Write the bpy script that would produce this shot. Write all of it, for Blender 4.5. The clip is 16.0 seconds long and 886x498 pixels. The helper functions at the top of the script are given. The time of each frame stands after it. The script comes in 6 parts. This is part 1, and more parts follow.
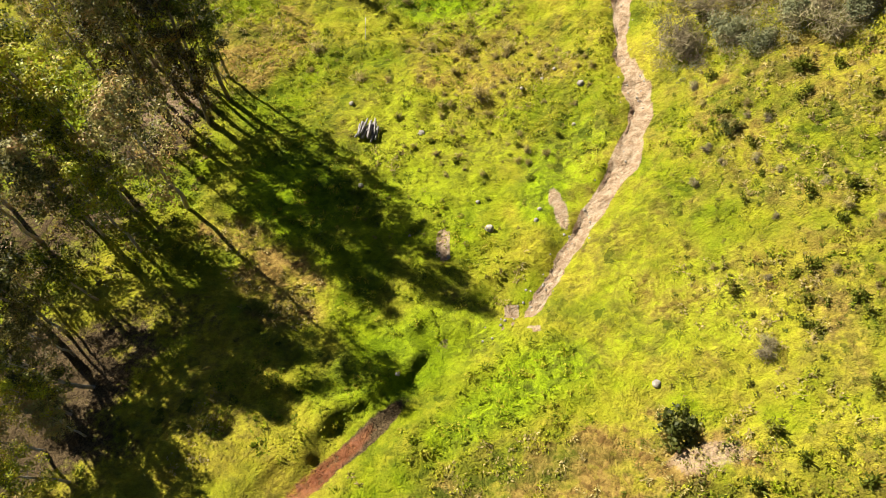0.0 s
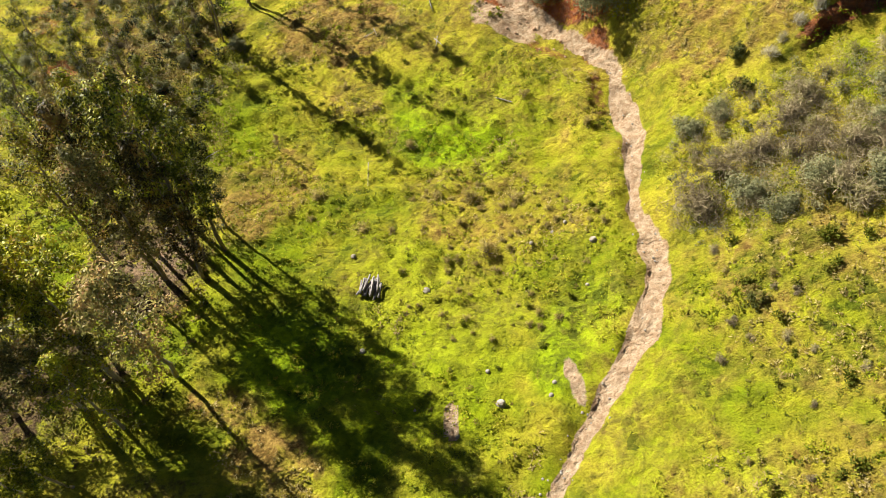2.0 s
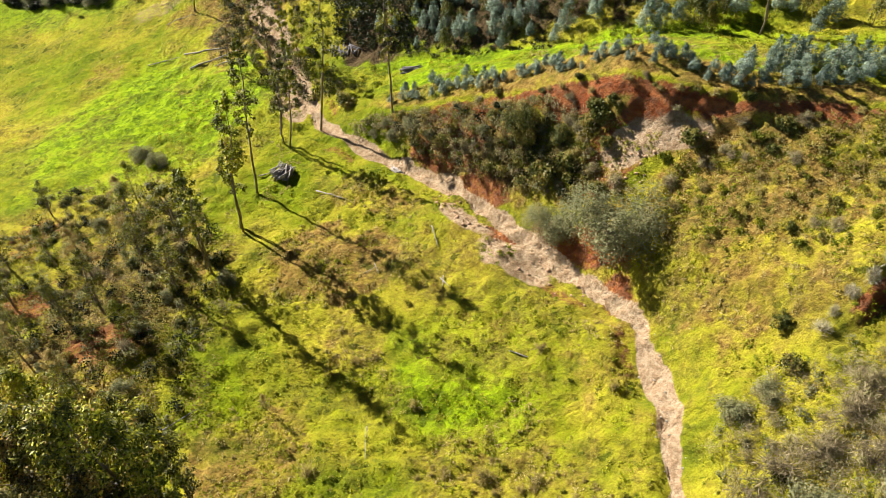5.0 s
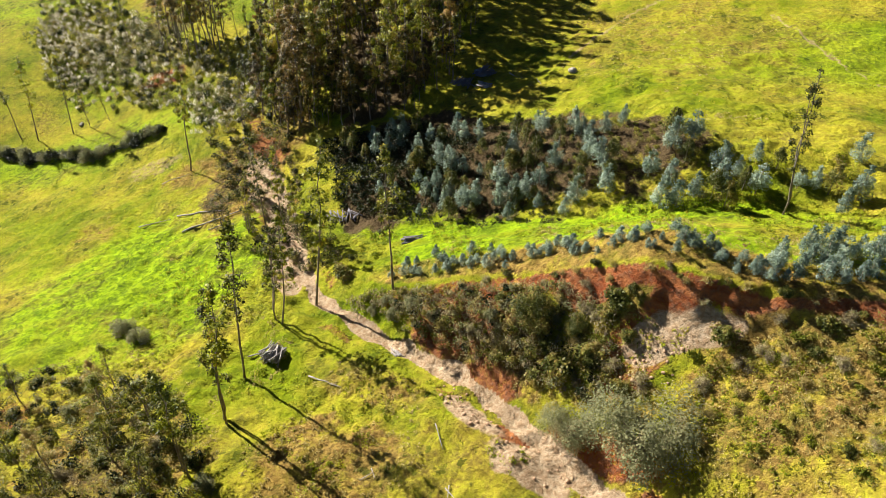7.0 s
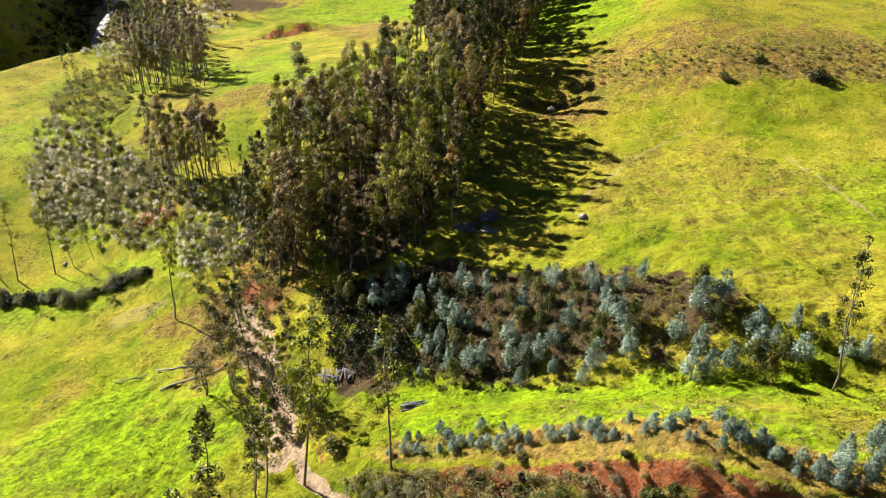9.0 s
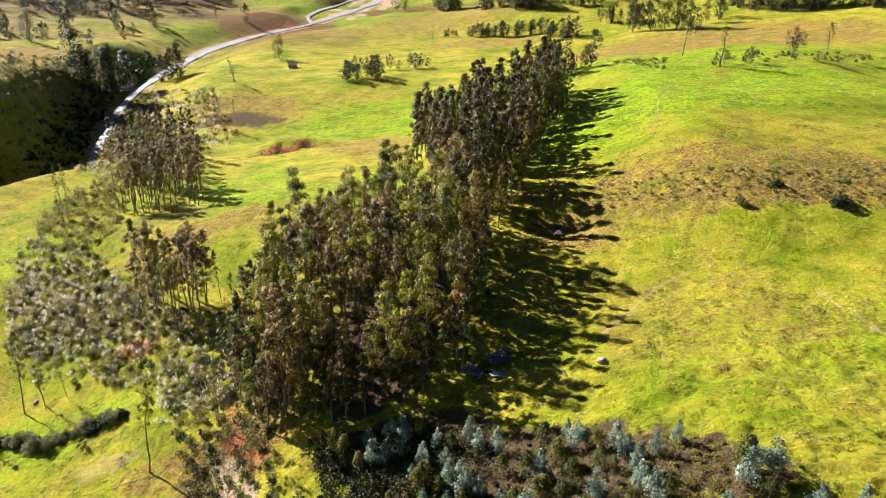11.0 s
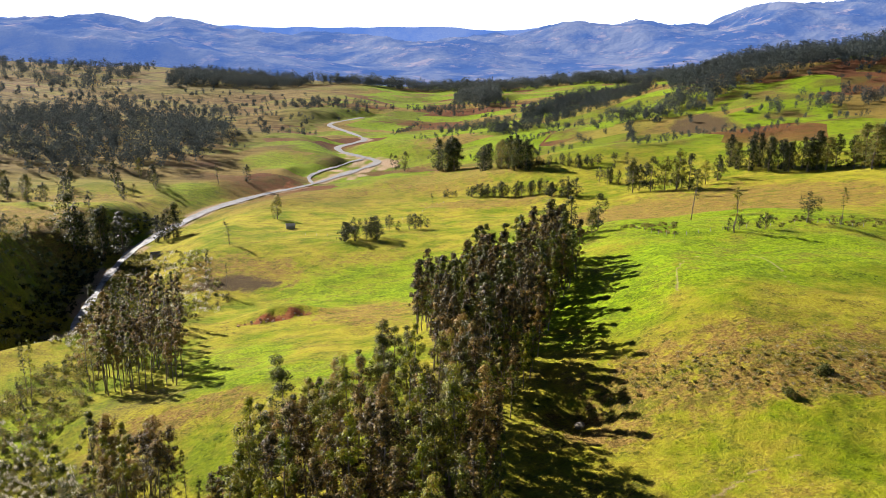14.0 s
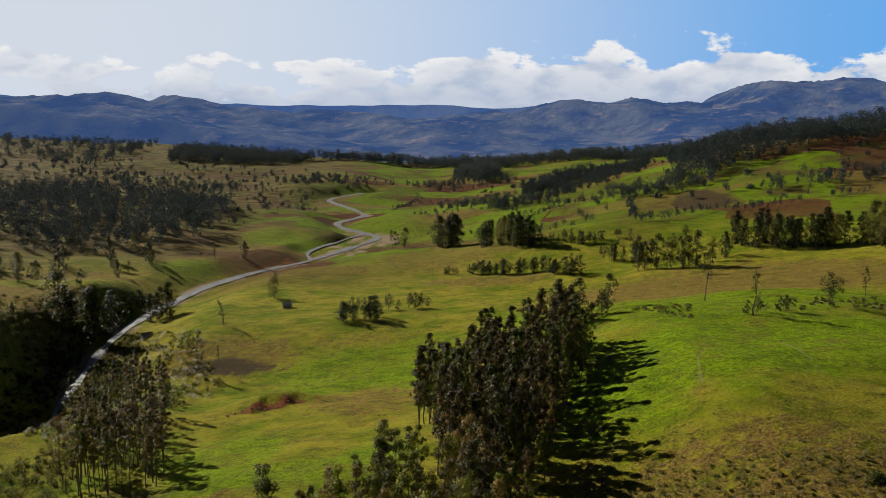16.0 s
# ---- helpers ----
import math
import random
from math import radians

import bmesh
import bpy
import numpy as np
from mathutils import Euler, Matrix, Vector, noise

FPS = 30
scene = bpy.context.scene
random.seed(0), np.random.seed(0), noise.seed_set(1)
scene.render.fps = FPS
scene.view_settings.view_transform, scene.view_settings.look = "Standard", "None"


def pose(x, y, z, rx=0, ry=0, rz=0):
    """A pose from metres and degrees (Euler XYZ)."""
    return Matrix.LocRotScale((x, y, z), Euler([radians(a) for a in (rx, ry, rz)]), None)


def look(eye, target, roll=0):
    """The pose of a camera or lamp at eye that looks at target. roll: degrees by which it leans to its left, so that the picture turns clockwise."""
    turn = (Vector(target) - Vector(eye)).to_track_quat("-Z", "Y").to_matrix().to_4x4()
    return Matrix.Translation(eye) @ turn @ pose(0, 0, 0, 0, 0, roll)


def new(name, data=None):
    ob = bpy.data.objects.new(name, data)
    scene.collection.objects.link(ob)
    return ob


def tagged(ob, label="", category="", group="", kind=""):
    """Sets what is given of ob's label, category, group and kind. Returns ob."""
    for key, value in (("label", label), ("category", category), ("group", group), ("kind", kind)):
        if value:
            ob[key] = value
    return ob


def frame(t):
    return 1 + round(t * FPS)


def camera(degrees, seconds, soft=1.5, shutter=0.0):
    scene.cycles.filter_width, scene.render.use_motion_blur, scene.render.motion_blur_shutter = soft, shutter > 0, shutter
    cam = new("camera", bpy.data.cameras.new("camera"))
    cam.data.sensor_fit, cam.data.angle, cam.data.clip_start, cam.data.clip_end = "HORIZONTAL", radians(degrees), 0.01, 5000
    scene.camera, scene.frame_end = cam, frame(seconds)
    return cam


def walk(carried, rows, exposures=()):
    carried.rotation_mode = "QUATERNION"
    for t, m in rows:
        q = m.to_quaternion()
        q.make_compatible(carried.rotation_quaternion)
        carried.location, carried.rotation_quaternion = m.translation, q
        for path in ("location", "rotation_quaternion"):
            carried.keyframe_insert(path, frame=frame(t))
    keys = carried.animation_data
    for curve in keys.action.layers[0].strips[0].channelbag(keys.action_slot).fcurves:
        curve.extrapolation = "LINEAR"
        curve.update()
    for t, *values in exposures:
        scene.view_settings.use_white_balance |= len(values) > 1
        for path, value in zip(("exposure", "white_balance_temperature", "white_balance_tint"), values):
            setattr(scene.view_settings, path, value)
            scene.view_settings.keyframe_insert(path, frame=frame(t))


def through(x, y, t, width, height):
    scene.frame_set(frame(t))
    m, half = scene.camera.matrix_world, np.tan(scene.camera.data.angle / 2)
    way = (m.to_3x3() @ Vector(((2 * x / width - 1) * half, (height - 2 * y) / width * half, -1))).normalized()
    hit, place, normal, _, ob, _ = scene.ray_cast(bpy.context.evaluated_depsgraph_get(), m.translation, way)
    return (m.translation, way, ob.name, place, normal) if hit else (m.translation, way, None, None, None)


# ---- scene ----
cam = camera(59.8, 16.0, 0.75)
METRES, EYE, TILT, LEAN, TURN = 90.0, 58.0, -68.0, 0.0, 0.0
ROWS = [
    (0.0, 0.0, 0.0, 0.0, 0.0, 0.0, -0.0),
    (0.5, -0.0031, 0.0103, 0.0195, -0.09, 1.44, -0.0),
    (1.0, -0.0061, 0.0209, 0.0396, -0.18, 3.09, -0.0),
    (1.5, -0.009, 0.0322, 0.0609, -0.26, 4.72, -0.01),
    (2.0, -0.0112, 0.0432, 0.083, -0.31, 6.35, 0.01),
    (2.5, -0.0145, 0.0547, 0.1066, -0.42, 7.94, 0.01),
    (3.0, -0.0175, 0.067, 0.1309, -0.53, 9.54, 0.0),
    (3.5, -0.0207, 0.0799, 0.1559, -0.63, 11.27, -0.03),
    (4.0, -0.0237, 0.0931, 0.1811, -0.74, 13.2, -0.06),
    (6.5, -0.0371, 0.1566, 0.3167, -1.21, 23.93, -0.19),
    (7.0, -0.0391, 0.17, 0.3449, -1.23, 26.42, -0.16),
    (7.5, -0.0418, 0.1834, 0.3733, -1.3, 28.83, -0.14),
    (8.0, -0.0447, 0.198, 0.4015, -1.37, 30.95, -0.11),
    (8.5, -0.0465, 0.213, 0.4303, -1.4, 32.87, -0.08),
    (9.0, -0.0495, 0.2271, 0.46, -1.45, 34.84, -0.02),
    (11.5, -0.0617, 0.2915, 0.6154, -1.5, 44.28, 0.21),
    (12.0, -0.0633, 0.3046, 0.647, -1.49, 46.17, 0.25),
    (12.5, -0.0651, 0.3183, 0.6791, -1.5, 48.08, 0.27),
    (13.0, -0.0667, 0.3325, 0.7116, -1.5, 49.96, 0.29),
    (13.5, -0.0688, 0.3458, 0.7441, -1.54, 51.81, 0.31),
    (14.0, -0.0708, 0.3593, 0.7773, -1.52, 53.64, 0.35),
    (14.5, -0.0739, 0.3719, 0.8097, -1.51, 55.35, 0.38),
    (15.0, -0.0759, 0.3848, 0.8423, -1.49, 57.07, 0.41),
    (15.5, -0.0785, 0.3983, 0.8755, -1.47, 58.75, 0.41),
    (16.0, -0.0813, 0.4119, 0.9065, -1.51, 59.14, 0.43),
]
# the clip's camera stops down as the bright sky comes into view
EXPOSURES = [(0.0, 1.78, 6500, 11), (3.0, 1.74, 6500, 13), (6.5, 1.86, 6450, 12), (7.5, 1.9, 6400, 12), (9.0, 1.96, 6350, 13), (11.5, 2.04, 6100, 19), (12.5, 2.06, 6050, 20), (13.5, 1.9, 6150, 20), (14.0, 1.6, 6300, 18), (14.5, 1.14, 6450, 16), (15.0, 0.75, 6550, 14), (16.0, 0.18, 6450, 10)]
walk(cam, [(t, pose(0, 0, EYE, TILT, LEAN, TURN) @ pose(METRES * x, METRES * y, METRES * z, 90 + pitch, roll, yaw)) for t, x, y, z, yaw, pitch, roll in ROWS],
     EXPOSURES)

# ---- world and sun ----
SUN_AZ = math.atan2(-0.73, 0.68)
SUN_EL = radians(24.5)
world = bpy.data.worlds.new("sky")
scene.world = world
world.use_nodes = True
wn, wl = world.node_tree.nodes, world.node_tree.links
wn.clear()
sky = wn.new("ShaderNodeTexSky")
sky.sky_type = "NISHITA"
sky.sun_disc = False
sky.sun_elevation, sky.sun_rotation = SUN_EL, SUN_AZ
sky.altitude, sky.air_density, sky.dust_density, sky.ozone_density = 3000, 0.14, 0.12, 1.2
tc = wn.new("ShaderNodeTexCoord")
sep = wn.new("ShaderNodeSeparateXYZ")
wl.new(tc.outputs["Generated"], sep.inputs[0])
# cumulus bank low over the far mountains: flat below, heaped above
mp = wn.new("ShaderNodeMapping")
mp.inputs["Scale"].default_value = (1.0, 1.0, 2.2)
wl.new(tc.outputs["Generated"], mp.inputs[0])
cn = wn.new("ShaderNodeTexNoise")
cn.inputs["Scale"].default_value, cn.inputs["Detail"].default_value, cn.inputs["Roughness"].default_value = 13.0, 9.0, 0.58
wl.new(mp.outputs[0], cn.inputs["Vector"])


def wmath(op, a, b=None, c=None):
    m = wn.new("ShaderNodeMath")
    m.operation = op
    for k, v in enumerate((a, b, c)):
        if v is None:
            continue
        if isinstance(v, (int, float)):
            m.inputs[k].default_value = v
        else:
            wl.new(v, m.inputs[k])
    return m.outputs[0]


def wrange(v, a, b, c, d):
    m = wn.new("ShaderNodeMapRange")
    m.interpolation_type = "SMOOTHSTEP"
    wl.new(v, m.inputs[0])
    for k, q in zip((1, 2, 3, 4), (a, b, c, d)):
        m.inputs[k].default_value = q
    return m.outputs[0]


fluff = wn.new("ShaderNodeTexNoise")
fluff.inputs["Scale"].default_value, fluff.inputs["Detail"].default_value = 26.0, 6.0
wl.new(mp.outputs[0], fluff.inputs["Vector"])
low = wmath("ADD", wrange(sep.outputs[2], 0.055, 0.120, 0.0, 1.0), wrange(sep.outputs[2], 0.13, 0.20, 0.0, 1.6))
right = wrange(sep.outputs[0], -0.30, 0.20, 0.075, -0.09)
cover = wmath("SUBTRACT", wmath("SUBTRACT", wmath("ADD", cn.outputs["Fac"], wmath("MULTIPLY", low, -0.34)), right), 0.362)
cloud = wrange(cover, 0.0, 0.07, 0.0, 1.0)
shade = wrange(cover, 0.02, 0.24, 1.0, 0.6)
under = wrange(sep.outputs[2], 0.03, 0.08, 0.55, 1.0)
ccol = wn.new("ShaderNodeMix")
ccol.data_type = "RGBA"
ccol.inputs[6].default_value, ccol.inputs[7].default_value = (6.0, 7.6, 10.5, 1), (14.8, 14.8, 14.9, 1)
wl.new(wmath("MULTIPLY", wmath("MULTIPLY", under, shade), wrange(fluff.outputs["Fac"], 0.3, 0.62, 0.35, 1.15)), ccol.inputs[0])
# pale haze along the horizon, whitest towards the sun
toward = wmath("ADD", wmath("MULTIPLY", sep.outputs[0], -0.73), wmath("MULTIPLY", sep.outputs[1], 0.68))
hcol = wn.new("ShaderNodeMix")
hcol.data_type = "RGBA"
hcol.inputs[6].default_value, hcol.inputs[7].default_value = (2.7, 7.4, 14.8, 1), (11.8, 12.8, 14.2, 1)
wl.new(wrange(toward, 0.20, 0.94, 0.0, 1.0), hcol.inputs[0])
haze = wn.new("ShaderNodeMix")
haze.data_type = "RGBA"
wl.new(wrange(sep.outputs[2], 0.15, 0.30, 0.95, 0.0), haze.inputs[0])
wl.new(sky.outputs[0], haze.inputs[6])
wl.new(hcol.outputs[2], haze.inputs[7])
mix = wn.new("ShaderNodeMix")
mix.data_type = "RGBA"
wl.new(cloud, mix.inputs[0])
wl.new(haze.outputs[2], mix.inputs[6])
wl.new(ccol.outputs[2], mix.inputs[7])
bg = wn.new("ShaderNodeBackground")
bg.inputs["Strength"].default_value = 0.05
wl.new(mix.outputs[2], bg.inputs[0])
wo = wn.new("ShaderNodeOutputWorld")
wl.new(bg.outputs[0], wo.inputs[0])

sun = new("sun", bpy.data.lights.new("sun", "SUN"))
sun.data.energy, sun.data.angle, sun.data.color = 5.0, radians(0.53), (1.0, 0.93, 0.80)
sun_dir = Vector((math.sin(SUN_AZ) * math.cos(SUN_EL), math.cos(SUN_AZ) * math.cos(SUN_EL), math.sin(SUN_EL)))
sun.matrix_world = look(sun_dir * 300, (0, 0, 0))

# ---- materials ----
class Nodes:
    """A node material, written line by line."""

    def __init__(self, name, rough=0.9, spec=0.2):
        self.m = bpy.data.materials.new(name)
        self.m.use_nodes = True
        self.n, self.l = self.m.node_tree.nodes, self.m.node_tree.links
        self.b = self.n["Principled BSDF"]
        self.b.inputs["Roughness"].default_value = rough
        self.b.inputs["Specular IOR Level"].default_value = spec
        self.tc = self.n.new("ShaderNodeTexCoord")

    def put(self, value, sock):
        if isinstance(value, (int, float)):
            sock.default_value = value
        elif isinstance(value, tuple):
            sock.default_value = value if len(value) == 4 else (*value, 1)
        else:
            self.l.new(value, sock)

    def noise(self, scale, detail=3, rough=0.55, stretch=None, vec=None):
        t = self.n.new("ShaderNodeTexNoise")
        t.inputs["Scale"].default_value, t.inputs["Detail"].default_value, t.inputs["Roughness"].default_value = scale, detail, rough
        v = vec or self.tc.outputs["Object"]
        if stretch:
            mp = self.n.new("ShaderNodeMapping")
            mp.inputs["Scale"].default_value = stretch
            self.l.new(v, mp.inputs[0])
            v = mp.outputs[0]
        self.l.new(v, t.inputs["Vector"])
        return t.outputs["Fac"]

    def ramp(self, v, a, b, c=0.0, d=1.0):
        t = self.n.new("ShaderNodeMapRange")
        self.put(v, t.inputs[0])
        for k, q in zip((1, 2, 3, 4), (a, b, c, d)):
            self.put(q, t.inputs[k])
        return t.outputs[0]

    def mix(self, f, a, b):
        t = self.n.new("ShaderNodeMix")
        t.data_type = "RGBA"
        self.put(f, t.inputs[0]), self.put(a, t.inputs[6]), self.put(b, t.inputs[7])
        return t.outputs[2]

    def math(self, op, a, b=0.0):
        t = self.n.new("ShaderNodeMath")
        t.operation = op
        self.put(a, t.inputs[0]), self.put(b, t.inputs[1])
        return t.outputs[0]

    def attr(self, name):
        t = self.n.new("ShaderNodeAttribute")
        t.attribute_name = name
        s = self.n.new("ShaderNodeSeparateColor")
        self.l.new(t.outputs["Color"], s.inputs[0])
        return s.outputs[0], s.outputs[1], s.outputs[2]

    def bump(self, h, strength, dist, normal=None):
        t = self.n.new("ShaderNodeBump")
        t.inputs["Strength"].default_value, t.inputs["Distance"].default_value = strength, dist
        self.l.new(h, t.inputs["Height"])
        if normal is not None:
            self.l.new(normal, t.inputs["Normal"])
        self.l.new(t.outputs[0], self.b.inputs["Normal"])
        return t.outputs[0]

    def island(self):
        return self.n.new("ShaderNodeNewGeometry").outputs["Random Per Island"]

    def object_random(self):
        return self.n.new("ShaderNodeObjectInfo").outputs["Random"]

    def colour(self, c):
        self.put(c, self.b.inputs["Base Color"])
        return self.m


def ground_material():
    k = Nodes("ground_cover", 1.0, 0.06)
    soil, red, dry = k.attr("soil_red_dry")
    litter_shade, lush, field = k.attr("litter_shade_lush_field")
    big, mid, fine, grain = k.noise(0.045, 4, 0.6), k.noise(0.35, 4, 0.6), k.noise(1.6, 4, 0.65), k.noise(7.0, 3, 0.7)
    cell = k.n.new("ShaderNodeTexVoronoi")
    cell.inputs["Scale"].default_value = 1.25
    warp = k.n.new("ShaderNodeVectorMath")
    warp.operation = "MULTIPLY_ADD"
    nv = k.n.new("ShaderNodeTexNoise")
    nv.inputs["Scale"].default_value, nv.inputs["Detail"].default_value = 1.4, 3
    k.l.new(k.tc.outputs["Object"], nv.inputs["Vector"])
    k.l.new(nv.outputs["Color"], warp.inputs[0]), k.l.new(k.tc.outputs["Object"], warp.inputs[2])
    warp.inputs[1].default_value = (0.9, 0.9, 0.9)
    k.l.new(warp.outputs[0], cell.inputs["Vector"])
    cs = k.n.new("ShaderNodeSeparateColor")
    k.l.new(cell.outputs["Color"], cs.inputs[0])
    tuft = cs.outputs[0]
    green = k.mix(k.ramp(k.math("ADD", k.math("MULTIPLY", mid, 0.7), k.math("MULTIPLY", tuft, 0.3)), 0.26, 0.76), (0.215, 0.265, 0.005), (0.090, 0.130, 0.004))
    yellow = k.mix(k.ramp(fine, 0.40, 0.62), (0.370, 0.340, 0.024), (0.260, 0.225, 0.022))
    tan = k.mix(k.ramp(fine, 0.39, 0.61), (0.300, 0.200, 0.052), (0.135, 0.080, 0.022))
    bright = k.mix(k.ramp(k.math("ADD", k.math("MULTIPLY", fine, 0.75), k.math("MULTIPLY", tuft, 0.25)), 0.38, 0.64), (0.255, 0.380, 0.004), (0.100, 0.172, 0.004))
    c = k.mix(k.ramp(k.math("ADD", big, k.math("MULTIPLY", mid, 0.4)), 0.56, 0.80), green, yellow)
    c = k.mix(k.math("MULTIPLY", lush, k.ramp(mid, 0.28, 0.5, 0.55, 1.0)), c, bright)
    dried = k.ramp(k.math("ADD", dry, k.math("MULTIPLY", k.math("SUBTRACT", k.math("ADD", fine, mid), 1.0), 0.7)), 0.22, 0.78)
    c = k.mix(dried, c, k.mix(k.ramp(k.math("ADD", k.math("MULTIPLY", dry, 0.42), k.math("ADD", mid, k.math("MULTIPLY", tuft, 0.2))), 0.74, 1.02), yellow, tan))
    c = k.mix(k.math("MULTIPLY", k.ramp(k.math("ADD", k.math("MULTIPLY", grain, 0.6), k.math("MULTIPLY", k.noise(19.0, 3, 0.7), 0.4)), 0.49, 0.68), 0.52), c, (0.056, 0.072, 0.005))
    patch = k.noise(0.13, 5, 0.62, (1.0, 1.3, 1.0))
    c = k.mix(k.math("MULTIPLY", k.ramp(patch, 0.49, 0.58), k.ramp(fine, 0.36, 0.62, 0.12, 0.62)), c, k.mix(k.ramp(big, 0.42, 0.58), (0.055, 0.098, 0.004), (0.135, 0.098, 0.028)))
    c = k.mix(k.math("MULTIPLY", k.ramp(cs.outputs[1], 0.86, 0.94), k.ramp(patch, 0.50, 0.58, 0.0, 0.7)), c, (0.040, 0.060, 0.005))
    mottle = k.noise(0.075, 7, 0.72, (1.0, 1.7, 1.0))
    c = k.mix(k.ramp(mottle, 0.50, 0.62, 0.0, 0.40), c, k.mix(k.ramp(big, 0.44, 0.56), (0.070, 0.110, 0.004), (0.190, 0.130, 0.020)))
    c = k.mix(k.ramp(k.noise(0.19, 6, 0.7), 0.54, 0.66, 0.0, 0.42), c, (0.052, 0.074, 0.004))
    # dark brown: leaf litter under the trees, mud, ploughed plots, and painted plantation shade
    lit = k.ramp(k.math("ADD", litter_shade, k.math("MULTIPLY", k.math("SUBTRACT", fine, 0.5), 0.9)), 0.35, 0.7)
    c = k.mix(lit, c, k.mix(k.ramp(grain, 0.35, 0.65), (0.115, 0.082, 0.040), (0.036, 0.024, 0.012)))
    # far fields: ploughed, fallow and green plots with straight edges
    vo = k.n.new("ShaderNodeTexVoronoi")
    vo.distance = "CHEBYCHEV"
    vo.inputs["Scale"].default_value = 0.0135
    mp = k.n.new("ShaderNodeMapping")
    mp.inputs["Rotation"].default_value, mp.inputs["Scale"].default_value = (0, 0, 0.35), (0.8, 1.0, 0.0)
    k.l.new(k.tc.outputs["Object"], mp.inputs[0]), k.l.new(mp.outputs[0], vo.inputs["Vector"])
    sp = k.n.new("ShaderNodeSeparateColor")
    k.l.new(vo.outputs["Color"], sp.inputs[0])
    plot = k.mix(k.ramp(sp.outputs[0], 0.50, 0.56), (0.115, 0.150, 0.006), (0.200, 0.145, 0.032))
    plot = k.mix(k.ramp(sp.outputs[1], 0.70, 0.74), plot, (0.120, 0.050, 0.022))
    plot = k.mix(k.ramp(sp.outputs[2], 0.66, 0.72), plot, (0.150, 0.225, 0.005))
    plot = k.mix(k.ramp(k.noise(0.016, 5, 0.6), 0.50, 0.66), plot, (0.125, 0.092, 0.024))
    plot = k.mix(k.ramp(k.noise(0.12, 4, 0.7), 0.5, 0.7, 0.0, 0.7), plot, (0.040, 0.046, 0.014))
    place = k.n.new("ShaderNodeSeparateXYZ")
    k.l.new(k.tc.outputs["Object"], place.inputs[0])
    west = k.ramp(k.math("ADD", place.outputs[0], k.math("MULTIPLY", k.noise(0.008, 4, 0.6), 160)), -60, -170)
    plot = k.mix(k.math("MULTIPLY", west, 0.8), plot, k.mix(k.ramp(k.noise(0.03, 5, 0.65, (1, 2.5, 1)), 0.42, 0.6), (0.185, 0.138, 0.044), (0.070, 0.048, 0.022)))
    c = k.mix(k.math("MULTIPLY", k.math("MULTIPLY", field, k.math("SUBTRACT", 1.0, lit)), k.math("SUBTRACT", 1.0, k.math("MULTIPLY", k.math("MAXIMUM", lush, dry), 0.8))), c, plot)
    # red and pale subsoil
    strata = k.noise(0.5, 4, 0.6, (0.5, 0.5, 2.2))
    redc = k.mix(k.ramp(strata, 0.38, 0.64), (0.190, 0.050, 0.017), (0.330, 0.130, 0.048))
    redc = k.mix(k.ramp(fine, 0.44, 0.66), redc, (0.165, 0.078, 0.042))
    rr = k.ramp(k.math("ADD", red, k.math("MULTIPLY", k.math("SUBTRACT", fine, 0.5), 0.8)), 0.35, 0.62)
    c = k.mix(rr, c, redc)
    dirt = k.mix(k.ramp(fine, 0.38, 0.62), (0.410, 0.315, 0.210), (0.285, 0.190, 0.112))
    peb = k.n.new("ShaderNodeTexVoronoi")
    peb.inputs["Scale"].default_value = 3.2
    k.l.new(warp.outputs[0], peb.inputs["Vector"])
    dirt = k.mix(k.ramp(peb.outputs["Distance"], 0.10, 0.22, 0.75, 0.0), dirt, k.mix(k.ramp(fine, 0.46, 0.56), (0.470, 0.410, 0.330), (0.105, 0.085, 0.050)))
    dirt = k.mix(k.ramp(grain, 0.58, 0.74), dirt, (0.165, 0.120, 0.070))
    ss = k.ramp(k.math("ADD", soil, k.math("MULTIPLY", k.math("SUBTRACT", k.math("ADD", fine, grain), 1.0), 0.45)), 0.38, 0.58)
    c = k.mix(ss, c, dirt)
    speck = k.noise(19.0, 3, 0.7)
    h = k.math("ADD", k.math("ADD", k.math("MULTIPLY", fine, 1.0), k.math("MULTIPLY", mid, 0.3)), k.math("ADD", k.math("MULTIPLY", grain, 0.30), k.math("MULTIPLY", speck, 0.16)))
    k.bump(h, 1.0, 0.76)
    return k.colour(c)


def leaf_material(name, dark, light, odd, odd_share=0.1, through=0.35, rough=0.5, bright=2.0):
    """Leaves that let some light through, each spray of its own shade; a high power paints sunlit tips and dark gaps.
    """
    k = Nodes(name, rough, 0.15)
    r, o = k.island(), k.object_random()
    c = k.mix(k.math("POWER", k.ramp(k.math("ADD", k.math("ADD", k.math("MULTIPLY", r, 0.5), k.math("MULTIPLY", k.ramp(k.noise(0.42, 2), 0.36, 0.64), 0.32)), k.math("MULTIPLY", o, 0.28)), 0.08, 0.98), bright), dark, light)
    big = k.noise(0.55, 2)
    c = k.mix(k.ramp(k.math("ADD", big, k.math("MULTIPLY", o, 0.15)), 0.66 - odd_share, 0.74 - odd_share), c, k.mix(r, odd, light))
    k.colour(c)
    t = k.n.new("ShaderNodeBsdfTranslucent")
    k.l.new(c, t.inputs[0])
    s = k.n.new("ShaderNodeMixShader")
    s.inputs[0].default_value = through
    k.l.new(k.b.outputs[0], s.inputs[1]), k.l.new(t.outputs[0], s.inputs[2])
    k.l.new(s.outputs[0], k.n["Material Output"].inputs[0])
    return k.m


